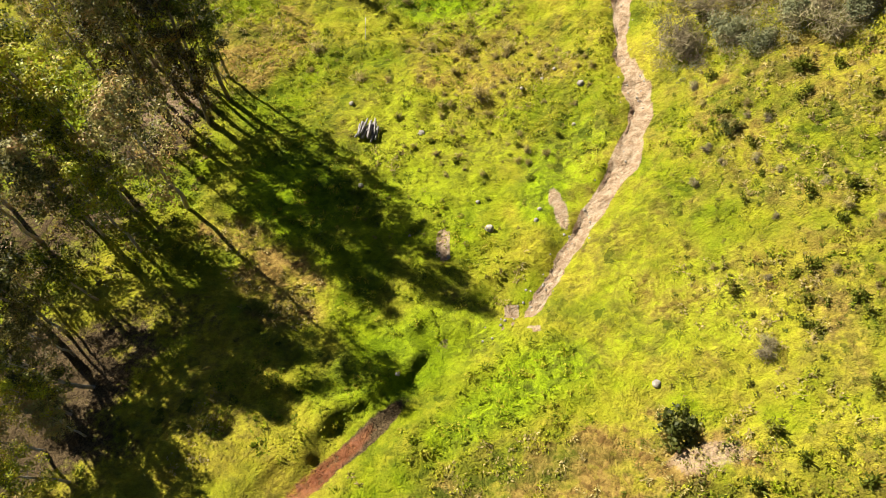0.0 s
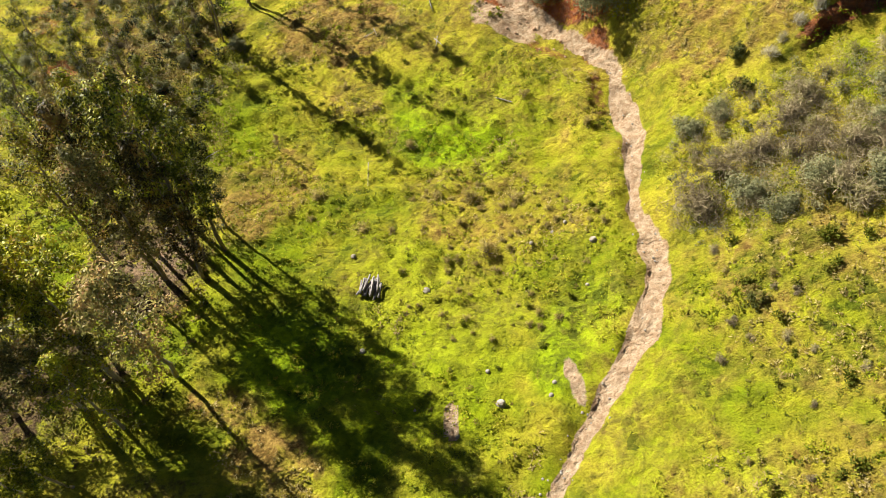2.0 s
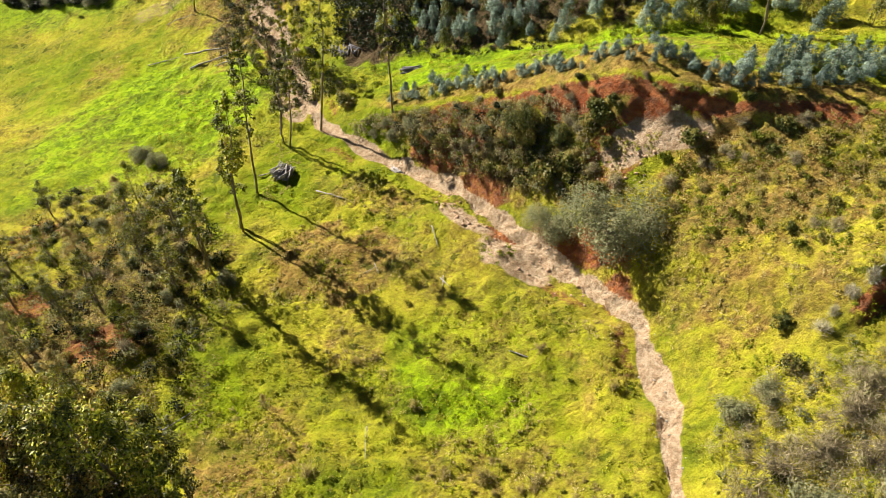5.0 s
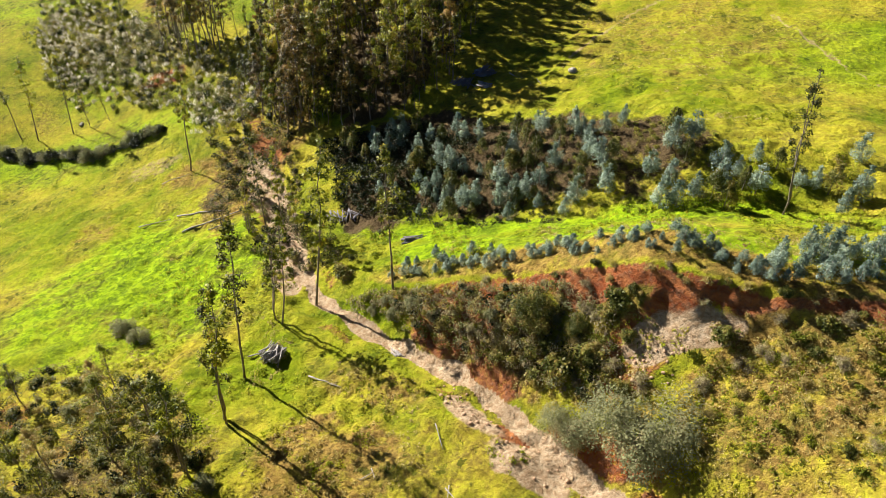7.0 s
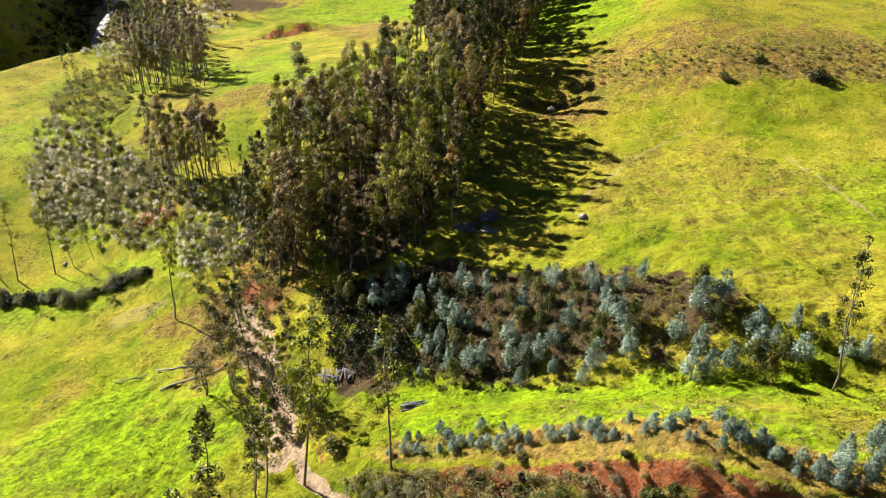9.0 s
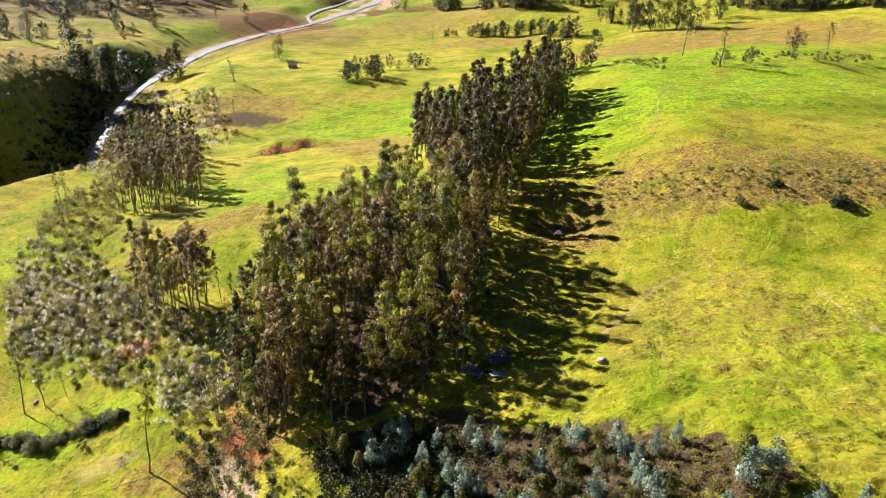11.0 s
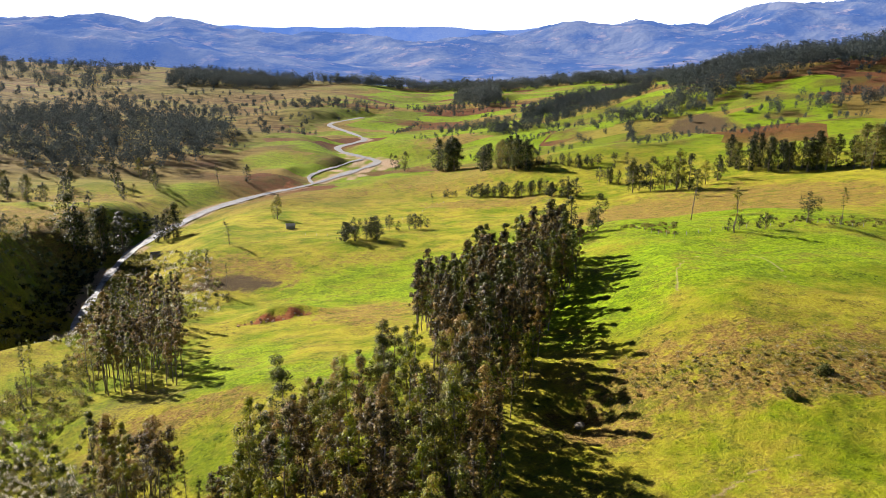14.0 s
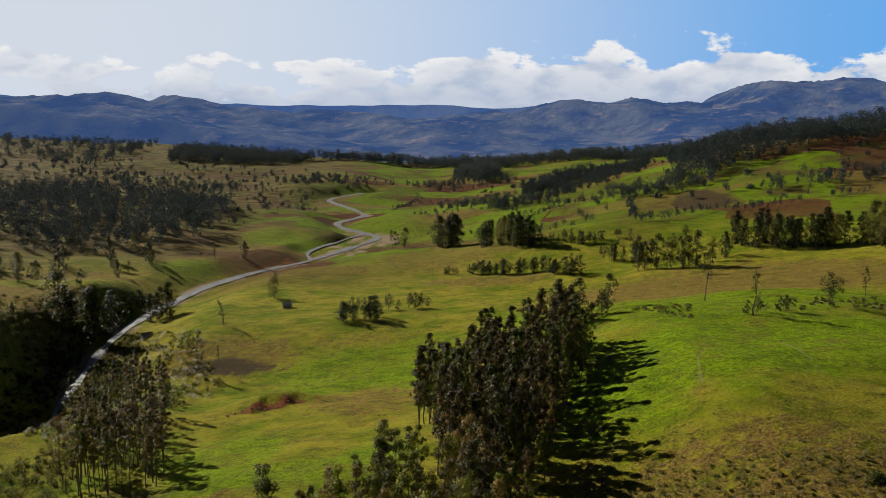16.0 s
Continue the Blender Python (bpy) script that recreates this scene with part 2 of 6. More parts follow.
def bark_material(name, a, b):
    k = Nodes(name, 0.85, 0.2)
    n = k.noise(2.0, 5, 0.65, (3, 3, 0.35))
    h = k.noise(9.0, 3, 0.6, (2, 2, 0.3))
    k.bump(h, 0.6, 0.04)
    return k.colour(k.mix(k.ramp(n, 0.36, 0.64), a, b))


def stone_material(name, a, b):
    k = Nodes(name, 0.9, 0.2)
    k.bump(k.noise(6.0, 5, 0.65), 0.6, 0.05)
    return k.colour(k.mix(k.ramp(k.noise(2.4, 5, 0.65), 0.35, 0.65), a, b))


def water_material():
    k = Nodes("river_water", 0.4, 0.3)
    foam = k.ramp(k.math("ADD", k.noise(0.22, 6, 0.75, (1.6, 0.7, 1)), k.math("MULTIPLY", k.noise(1.5, 4, 0.7), 0.25)), 0.50, 0.66)
    place = k.n.new("ShaderNodeSeparateXYZ")
    k.l.new(k.tc.outputs["Object"], place.inputs[0])
    rapid = k.ramp(place.outputs[1], 480, 640, 1.0, 0.42)
    c = k.mix(k.math("MULTIPLY", foam, rapid), (0.075, 0.072, 0.066), (0.46, 0.47, 0.48))
    k.put(k.ramp(foam, 0, 1, 0.38, 0.85), k.b.inputs["Roughness"])
    k.bump(k.noise(0.6, 4, 0.6), 0.35, 0.08)
    return k.colour(c)


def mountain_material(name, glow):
    """Distant wooded and farmed mountain side; the blue air before it is painted as tint and glow."""
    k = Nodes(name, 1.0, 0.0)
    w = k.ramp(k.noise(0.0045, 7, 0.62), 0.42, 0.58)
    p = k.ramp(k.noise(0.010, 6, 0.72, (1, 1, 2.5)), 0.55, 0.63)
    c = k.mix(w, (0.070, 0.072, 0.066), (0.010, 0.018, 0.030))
    # tan patches: brown fields, and sunlit slopes painted in
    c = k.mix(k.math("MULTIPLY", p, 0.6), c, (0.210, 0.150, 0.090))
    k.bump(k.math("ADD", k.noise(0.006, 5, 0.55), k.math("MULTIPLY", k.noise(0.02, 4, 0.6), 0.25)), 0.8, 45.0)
    # haze of distance, added as blue emission
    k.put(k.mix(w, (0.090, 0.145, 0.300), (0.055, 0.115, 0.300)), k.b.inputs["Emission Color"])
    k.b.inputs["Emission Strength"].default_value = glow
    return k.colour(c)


M_GROUND = ground_material()
# high powers: sunlit tips and shaded gaps of the crowns put into leaf tones
M_EUC = leaf_material("eucalyptus_leaves", (0.021, 0.025, 0.004), (0.370, 0.390, 0.018), (0.200, 0.110, 0.022), 0.05, 0.18, bright=3.2)
M_EUC_GREY = leaf_material("grey_eucalyptus_leaves", (0.050, 0.048, 0.013), (0.330, 0.300, 0.075), (0.310, 0.170, 0.065), 0.11, 0.28)
M_EUC_LIME = leaf_material("lime_green_leaves", (0.036, 0.048, 0.002), (0.420, 0.440, 0.012), (0.260, 0.155, 0.020), 0.04, 0.26, bright=2.6)
M_EUC_BROWN = leaf_material("brownish_eucalyptus_leaves", (0.022, 0.018, 0.006), (0.340, 0.250, 0.040), (0.220, 0.100, 0.028), 0.10, 0.18, bright=3.0)
M_BLUE = leaf_material("blue_grey_juvenile_leaves", (0.060, 0.095, 0.062), (0.420, 0.520, 0.430), (0.150, 0.180, 0.050), 0.06, 0.3)
M_SHRUB = leaf_material("shrub_leaves", (0.036, 0.046, 0.008), (0.220, 0.226, 0.044), (0.200, 0.125, 0.036), 0.10, 0.4)
M_SAGE = leaf_material("grey_green_leaves", (0.150, 0.156, 0.078), (0.300, 0.305, 0.150), (0.230, 0.185, 0.095), 0.08, 0.4, 0.85)
M_SILVER = leaf_material("silvery_plumes", (0.180, 0.165, 0.095), (0.800, 0.750, 0.620), (0.150, 0.150, 0.045), 0.06, 0.4)
M_TWIG = leaf_material("bare_twigs", (0.130, 0.106, 0.058), (0.400, 0.330, 0.200), (0.160, 0.165, 0.045), 0.12, 0.3, 0.9)
M_WEED = leaf_material("weed_leaves", (0.085, 0.104, 0.008), (0.215, 0.235, 0.026), (0.190, 0.140, 0.040), 0.12, 0.45, 0.7)
M_GRASS = leaf_material("grass_blades", (0.075, 0.105, 0.004), (0.330, 0.370, 0.009), (0.300, 0.250, 0.030), 0.08, 0.4, 0.7)
M_STRAW = leaf_material("dry_grass_blades", (0.250, 0.200, 0.065), (0.500, 0.410, 0.180), (0.220, 0.210, 0.025), 0.10, 0.45, 0.8)
# leaves of dark trees; near-black so undergrowth can also paint shaded gaps
M_PINE_SHADE = leaf_material("dark_tree_and_shade_leaves", (0.005, 0.010, 0.003), (0.050, 0.064, 0.013), (0.058, 0.050, 0.016), 0.05, 0.25)
# paler and bluer than near leaves: the haze of distance is painted in
M_WOODS = leaf_material("hazy_far_wood_leaves", (0.034, 0.045, 0.044), (0.088, 0.108, 0.098), (0.120, 0.118, 0.090), 0.05, 0.22, 0.95)
M_BARK = bark_material("eucalyptus_bark", (0.230, 0.185, 0.140), (0.105, 0.080, 0.060))
M_BARK_PALE = bark_material("pale_bark", (0.380, 0.330, 0.260), (0.200, 0.155, 0.115))
M_LOG = bark_material("weathered_cut_wood", (0.330, 0.310, 0.300), (0.150, 0.132, 0.125))
M_LOG_DARK = bark_material("blue_grey_weathered_wood", (0.230, 0.215, 0.240), (0.075, 0.066, 0.075))
M_STONE = stone_material("pale_stone", (0.340, 0.310, 0.260), (0.185, 0.160, 0.125))
M_STONE_RED = stone_material("reddish_stone", (0.420, 0.290, 0.190), (0.250, 0.150, 0.095))
M_WATER = water_material()
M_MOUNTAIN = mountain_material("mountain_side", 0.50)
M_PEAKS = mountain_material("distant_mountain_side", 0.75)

# ---- shape of the land ----
XS = (-260, -160, -90, -45, -10, 12, 30, 60, 120, 260)
YS = (-40, 20, 60, 100, 140, 180, 240, 330, 480)
FXS = (-2600, -900, -350, 0, 350, 900, 2600)
FYS = (-400, 300, 600, 1000, 1600, 2800, 4800)


def lerp_table(X, Y, xs, ys, table):
    """Heights between the posts of a coarse table."""
    i = np.clip(np.searchsorted(xs, X) - 1, 0, len(xs) - 2)
    j = np.clip(np.searchsorted(ys, Y) - 1, 0, len(ys) - 2)
    xa, ya, tab = np.array(xs, float), np.array(ys, float), np.array(table, float)
    u = np.clip((X - xa[i]) / (xa[i + 1] - xa[i]), 0, 1)
    v = np.clip((Y - ya[j]) / (ya[j + 1] - ya[j]), 0, 1)
    return (tab[j, i] * (1 - u) + tab[j, i + 1] * u) * (1 - v) + (tab[j + 1, i] * (1 - u) + tab[j + 1, i + 1] * u) * v


def soft_table(X, Y, xs, ys, table, r):
    """The same, with its creases rounded over r metres."""
    out = 0
    for dx in (-r, 0, r):
        for dy in (-r, 0, r):
            out = out + lerp_table(X + dx, Y + dy, xs, ys, table) * ((2 - abs(dx) / r) * (2 - abs(dy) / r) / 16)
    return out


def step(a, b, v):
    u = np.clip((v - a) / (b - a), 0, 1)
    return u * u * (3 - 2 * u)


def along(line, X, Y):
    """Distance from a line of (x, y, ...), its side (+ on the right) and its further values there."""
    P = np.array(line, float)
    best = np.full(np.shape(X), 1e9)
    side = np.zeros(np.shape(X))
    vals = np.zeros(np.shape(X) + (P.shape[1] - 2,))
    for a, b in zip(P[:-1], P[1:]):
        ex, ey = b[0] - a[0], b[1] - a[1]
        u = np.clip(((X - a[0]) * ex + (Y - a[1]) * ey) / (ex * ex + ey * ey), 0, 1)
        d = np.hypot(X - a[0] - u * ex, Y - a[1] - u * ey)
        m = d < best
        best = np.where(m, d, best)
        side = np.where(m, np.sign((X - a[0]) * ey - (Y - a[1]) * ex), side)
        for k in range(P.shape[1] - 2):
            vals[..., k] = np.where(m, a[k + 2] + (b[k + 2] - a[k + 2]) * u, vals[..., k])
    return best, side, vals
NEAR = (
    (-55.9, -21.6, -0.1, 11.4, 18.5, 22.9, 26.2, 30.3, 40.6, 67.7),
    (-49.3, -29.2, -14.4, -5.7, -3.7, -2.2, 7.2, 16.3, 29.5, 49.7),
    (-44.0, -34.4, -25.0, -17.0, -16.4, -13.9, 0.8, 13.7, 21.5, 37.3),
    (-37.5, -39.4, -34.8, -26.2, -18.7, -4.7, 2.7, 4.6, 11.0, 25.2),
    (-30.1, -43.2, -44.0, -31.0, -17.9, -9.7, -3.3, -3.1, 3.0, 14.1),
    (-23.7, -44.6, -45.0, -26.3, -13.1, -13.1, -10.6, -4.4, 0.3, 5.1),
    (-21.5, -45.0, -31.5, -19.3, -15.5, -14.9, -10.1, 4.2, 2.3, -3.8),
    (-15.8, -34.5, -40.9, -36.3, -34.1, -21.8, -13.2, -2.8, 3.0, -7.5),
    (-10.7, -51.1, -66.7, -65.2, -60.5, -50.1, -40.9, -27.9, -16.5, 1.1),
)
FAR = (
    (30, 20, 0, 30, 80, 120, 160),
    (20, 0, -44, -26, 15, 40, 80),
    (20, -20, -54, -55, 5, 40, 80),
    (20, -20, -60, -66, 0, 45, 90),
    (20, -30, -58, -62, -30, 30, 80),
    (30, -10, -46, -50, -40, 0, 60),
    (40, 10, -20, -28, -20, 10, 60),
)
# the ravine with the dirt track: x, y, depth, half width
RAVINE = [(-24, -10, 1.2, 1.3), (-10.9, 4.3, 1.0, 1.6), (-2.8, 11.3, 0.7, 1.0), (2.1, 15.5, 0.5, 0.9), (7.2, 18.7, 0.4, 1.6), (12, 26.3, 0.6, 1.6),
          (16.5, 33.7, 0.7, 1.8), (18.7, 39.6, 0.8, 1.8), (17.9, 46.5, 1.0, 1.8), (19.3, 57.0, 1.3, 2.0), (18.4, 67.5, 1.8, 2.4), (11.2, 77.6, 2.6, 3.0),
          (0.9, 91.1, 2.6, 3.0), (-11.7, 103.3, 1.4, 3.0), (-19.5, 111, 1.0, 3.0), (-28.0, 133.7, 1.2, 3.0), (-37, 152, 0.6, 3.0)]
# the crest above the red scarp: x, y, height of the scarp
SCARP = [(-16, 112, 0.0), (-9, 107.5, 1.4), (3, 102, 1.7), (10.5, 98, 2.6), (15, 95, 4.6), (18.5, 92.4, 6.2), (23.5, 89.0, 5.0), (30, 86.0, 2.8), (38, 84.5, 1.7), (60, 78, 1.4), (90, 70, 0.0)]
SCARP_B = [(28.5, 58.6, 0.0), (32.5, 60.2, 1.2), (35.5, 62.4, 2.6), (41, 63.8, 2.4), (54, 62, 0.0)]
# the river: x, y, bed, half width
RIVER = [(-330, 262, -63, 1.4), (-250, 276, -63, 1.4), (-190, 294, -63.5, 1.4), (-158, 318, -64, 1.6), (-147, 348, -64.5, 2.4), (-161, 405, -64.5, 2.0), (-176, 471, -65, 1.7), (-184, 530, -65, 2.6),
         (-180, 585, -65, 3.8), (-172, 650, -65, 3.2), (-150, 715, -65.5, 4.2), (-112, 775, -65.5, 3.4), (-90, 845, -66, 4.6), (-66, 910, -66, 3.4), (-62, 945, -66, 3.6), (-112, 1015, -66.5, 4.4),
         (-126, 1065, -66.5, 4.0), (-90, 1150, -66, 5.0), (-125, 1243, -66, 4.5), (-180, 1360, -65, 5.0), (-120, 1500, -63, 5.0)]


# the green swale behind the scarp: x, y, depth
SWALE = [(-20, 131, 1.5), (-8, 126, 3.4), (4, 120, 3.8), (18, 113.5, 3.4), (32, 108.5, 3.6), (44, 106, 3.4), (62, 104, 1.0)]


def value_noise(X, Y, size, seed=0):
    """Smooth noise from -1 to 1 with lumps of about that size."""
    x, y = np.asarray(X, float) / size, np.asarray(Y, float) / size
    i, j = np.floor(x), np.floor(y)
    u, v = x - i, y - j
    u, v = u * u * (3 - 2 * u), v * v * (3 - 2 * v)

    def h(a, b):
        s = np.sin(a * 127.1 + b * 311.7 + seed * 74.7) * 43758.5453
        return (s - np.floor(s)) * 2 - 1
    return (h(i, j) * (1 - u) + h(i + 1, j) * u) * (1 - v) + (h(i, j + 1) * (1 - u) + h(i + 1, j + 1) * u) * v


def forms(X, Y):
    """Ravine, scarps, hollows and banks that stand out from the smooth slope."""
    d, _, v = along(RAVINE, X, Y)
    d = d + 0.8 * value_noise(X, Y, 5, 3) + 0.4 * value_noise(X, Y, 2, 4)
    z = -v[..., 0] * (1 - step(v[..., 1] * 0.35, v[..., 1] * 1.9, d))
    d, s, v = along(SCARP, X, Y)
    sd = -d * s + 0.5 * value_noise(X, Y, 4, 5) + 0.35 * value_noise(X, Y, 1.6, 6)
    z = z + v[..., 0] * np.where(sd < 0.4, step(-7.5, 0.4, sd) * 0.52 + 0.48 * np.clip((sd + 2.2) / 2.6, 0, 1), 1 - step(1.0, 17.0, sd))
    d, s, v = along(SCARP_B, X, Y)
    sd = -d * s + 0.8 * value_noise(X, Y, 3, 7) + 0.5 * value_noise(X, Y, 1.4, 9)
    z = z + v[..., 0] * np.where(sd < 0.3, step(-1.6, 0.3, sd), 1 - step(0.5, 12.0, sd))
    d, _, v = along(SWALE, X, Y)
    z = z - v[..., 0] * np.exp(-(d / 7.5) ** 2)
    z = z - 4.0 * np.exp(-((X - 24) / 7) ** 2 - ((Y - 212) / 8) ** 2)
    return z


def smooth_ground(X, Y):
    near = soft_table(X, Y, XS, YS, NEAR, 8.0)
    far = soft_table(X, Y, FXS, FYS, FAR, 60.0)
    far = far + step(500, 1200, Y) * (9 * value_noise(X, Y, 210, 1) + 4 * value_noise(X, Y, 85, 2))
    far = far + 44 * np.exp(-((X - 520) / 330) ** 2 - ((Y - 1080) / 250) ** 2) + 16 * np.exp(-((X - 120) / 110) ** 2 - ((Y - 700) / 60) ** 2)
    far = far + step(420, 560, Y) * (1 - step(1400, 2000, Y)) * (2.2 * value_noise(X, Y, 46, 15) + 1.0 * np.abs(value_noise(X, Y, 21, 16)))
    near = near + step(170, 260, Y) * (1.1 * value_noise(X, Y, 30, 17) + 0.55 * value_noise(X, Y, 12, 19))
    w = np.maximum(np.maximum(step(170, 260, np.abs(X)), step(360, 480, Y)), 1 - step(-40, -15, Y))
    return near * (1 - w) + far * w


def ground(X, Y):
    """Height of the ground."""
    X, Y = np.asarray(X, float), np.asarray(Y, float)
    z = smooth_ground(X, Y) + forms(X, Y)
    d, s, v = along(RIVER, X, Y)
    left = s < 0
    z = z + left * 8.0 * step(12, 40, d + 6 * value_noise(X, Y, 30, 18)) * (1 - step(60, 190, d)) * step(250, 330, Y) * (1 - step(540, 640, Y))
    wide = np.where(left, 34.0 + 14.0 * step(560, 640, Y), 34.0 + 28.0 * step(320, 400, Y))
    bed = v[..., 1] * 0.9 + 24 * step(775, 830, Y) * (1 - step(945, 1000, Y))
    k = step(bed, np.maximum(wide, bed + 14), d + 5 * value_noise(X, Y, 23, 8) * step(4, 20, d))
    return (v[..., 0] - 0.5) * (1 - k) + z * k


def grown(start, stop, first, growth):
    """Steps from start to stop, each longer than the last."""
    out, s, v = [], first, start
    sign = 1 if stop > start else -1
    while (stop - v) * sign > 0:
        v += sign * s
        s *= growth
        out.append(v)
    return out


def mesh_of(name, verts, faces, material, smooth=False):
    me = bpy.data.meshes.new(name)
    verts, faces = np.asarray(verts, np.float32), np.asarray(faces, np.int32)
    k = faces.shape[1]
    me.vertices.add(len(verts))
    me.vertices.foreach_set("co", verts.ravel())
    me.loops.add(faces.size)
    me.loops.foreach_set("vertex_index", faces.ravel())
    me.polygons.add(len(faces))
    me.polygons.foreach_set("loop_start", np.arange(0, faces.size, k, dtype=np.int32))
    if smooth:
        me.polygons.foreach_set("use_smooth", np.ones(len(faces), bool))
    me.materials.append(material)
    me.update(calc_edges=True)
    return me


def sheet_faces(nx, ny):
    i, j = np.meshgrid(np.arange(nx - 1), np.arange(ny - 1))
    a = (j * nx + i).ravel()
    return np.stack([a, a + 1, a + nx + 1, a + nx], 1)


def blobs(X, Y, spots):
    """How far inside any of the ellipses (x, y, rx, ry, turn, amount)."""
    out = np.zeros(np.shape(X))
    for x, y, rx, ry, turn, amount in spots:
        c, s = math.cos(radians(turn)), math.sin(radians(turn))
        u, v = ((X - x) * c + (Y - y) * s) / rx, (-(X - x) * s + (Y - y) * c) / ry
        out = np.maximum(out, amount * (1 - step(0.55, 1.15, np.hypot(u, v) + 0.16 * value_noise(X, Y, 6, 11) + 0.17 * value_noise(X, Y, 2.6, 12) + 0.12 * value_noise(X, Y, 1.2, 13))))
    return out


# wear and soil: x, y, radii, turn, amount
DIRT_SPOTS = [(19.5, 87.0, 3.8, 3.0, 15, 0.95), (24.5, 85.4, 3.4, 1.8, -12, 0.8), (23, 86.2, 3.0, 2.2, 0, 0.9), (6.5, 78.5, 2.6, 6.5, 48, 0.75), (1.5, 85.0, 2.2, 5.5, 45, 0.7), (-27, 130, 3.4, 12.0, 22, 0.85), (-33, 146, 2.4, 9.0, 28, 0.75), (-24.5, 118, 3.0, 7.5, 15, 0.85), (-32, 142, 4.0, 10.0, 24, 0.8),
              (10.2, 29.5, 0.9, 3.5, 10, 0.75), (-46, 139, 9.0, 5.0, 0, 0.35), (-57, 157, 8.0, 4.0, 10, 0.45), (17, 6.2, 3.4, 1.6, 10, 0.55), (-29, 44, 5.0, 4.0, 0, 0.45), (38, 83.0, 5.0, 1.4, -10, 0.6)]
RED_NEAR = [(-8.5, 6.0, 6.0, 1.0, 43, 0.55), (40, 62.5, 4.0, 1.0, 10, 0.6), (-40, 70, 6.0, 4.0, 20, 0.55), (16.8, 71, 2.0, 3.5, 10, 0.7), (-52, 78, 5.0, 4.0, 0, 0.6), (13.5, 78, 2.2, 9.5, 46, 0.65), (7, 80.5, 1.6, 9.0, 46, 0.75), (17.5, 84.5, 4.5, 2.6, 25, 0.55),
    (16.5, 88, 4.0, 1.8, 40, 0.6), (20.5, 88.4, 4.5, 2.4, -25, 0.7), (4, 97, 9.0, 3.0, -35, 0.5), (-4, 101, 5.0, 3.0, -40, 0.5), (3.5, 89.5, 1.8, 6.0, 42, 0.6), (-57, 92, 5.0, 7.0, 30, 0.5)]
RED_BEYOND = [(-3, 98, 1.6, 6.0, 44, 0.6), (-26, 126, 3.0, 8.0, 15, 0.65), (-33.6, 152.2, 4.0, 10.0, 25, 0.6), (-36.7, 160.6, 2.4, 12.0, 25, 0.5), (-44.9, 172, 2.5, 9.0, 20, 0.5), (-64.4, 190.4, 7.0, 4.0, 0, 0.7), (-57, 336, 14.0, 3.0, 24, 0.8), (-68, 331, 8.0, 3.0, 20, 0.55),
    (-128, 760, 12.0, 20.0, 40, 0.6), (-104, 842, 30.0, 22.0, 0, 0.45)]
RED_SPOTS = RED_NEAR + RED_BEYOND
RED_FAR = [(248, 800, 38.0, 72.0, -12, 0.8), (345, 738, 50.0, 10.0, 5, 0.7), (340, 865, 70.0, 34.0, 5, 0.6), (198, 790, 18.0, 26.0, 0, 0.5), (430, 905, 60.0, 14.0, 0, 0.6)]
DRY_PASTURE = [(12, 2, 9.0, 4.0, 0, 0.95), (10, 4.6, 13.0, 5.0, 15, 0.95), (24, 20, 6.0, 5.0, 20, 0.45), (-14, 22, 6.0, 4.0, -30, 0.85), (-20, 28, 5.0, 3.0, -30, 0.8), (33, 30, 15.0, 30.0, 0, 0.6), (30, 40, 10.0, 4.0, 0, 0.7), (4, 50, 10.0, 10.0, 0, 0.6),
    (-21, 53, 6.0, 7.0, 0, 0.9), (-18, 58, 4.0, 5.0, 0, 0.8), (-44, 64, 12.0, 10.0, 0, 0.8)]
DRY_SLOPES = [(28, 66, 9.0, 10.0, 0, 0.75), (26, 66, 9.0, 9.0, 0, 0.45), (-12, 70, 5.0, 8.0, 30, 0.6), (26, 74, 6.0, 8.0, 10, 0.8), (38, 74, 10.0, 6.0, 0, 0.8), (30, 76, 10.0, 8.0, 0, 1.0), (24, 80, 6.0, 6.0, 0, 0.9), (16, 82, 3.0, 5.0, 40, 1.0),
    (-15, 82, 10.0, 8.0, 0, 1.0), (34, 83, 14.0, 4.0, -8, 1.0), (-40, 84, 14.0, 20.0, 20, 0.8)]
DRY_MEADOW = [(70, 206, 46.0, 8.0, -9, 1.0), (66, 217, 48.0, 14.0, -9, 0.85), (17, 90, 5.0, 4.0, -30, 1.0), (-10, 92, 9.0, 4.0, -30, 0.7), (4, 93, 15.0, 6.0, -43, 0.95), (22, 97, 24.0, 4.5, -22, 0.95), (-63.5, 140.9, 7.0, 6.0, 0, 0.7), (-34.6, 147.9, 24.0, 8.0, 62, 0.95), (-46.6, 151.6, 10.0, 6.0, 0, 0.85), (38.7, 161.9, 26.0, 30.0, 0, 0.55),
    (71.1, 202.1, 40.0, 7.0, -6, 0.9), (27.9, 208.4, 14.0, 14.0, 0, 0.95), (55.2, 206.9, 46.0, 11.0, -5, 0.85)]
DRY_SPOTS = DRY_PASTURE + DRY_SLOPES + DRY_MEADOW
DRY_FAR = [(-27.8, 340.3, 24.0, 34.0, 15, 0.85), (-62, 232, 26.0, 10.0, 20, 0.95), (-95.7, 422.9, 40.0, 34.0, 0, 0.85), (20, 720, 90.0, 80.0, 0, 0.9), (150, 470, 110.0, 80.0, -10, 1.0), (30, 600, 60.0, 24.0, -20, 0.9), (-70, 690, 50.0, 40.0, 0, 0.7), (-40, 440, 34.0, 16.0, 10, 0.6),
           (-230, 470, 60.0, 90.0, 0, 1.0), (-260, 620, 70.0, 60.0, 0, 0.9), (79.7, 231.4, 60.0, 6.0, -3, 0.5), (-42, 235, 18.0, 9.0, 30, 0.5)]
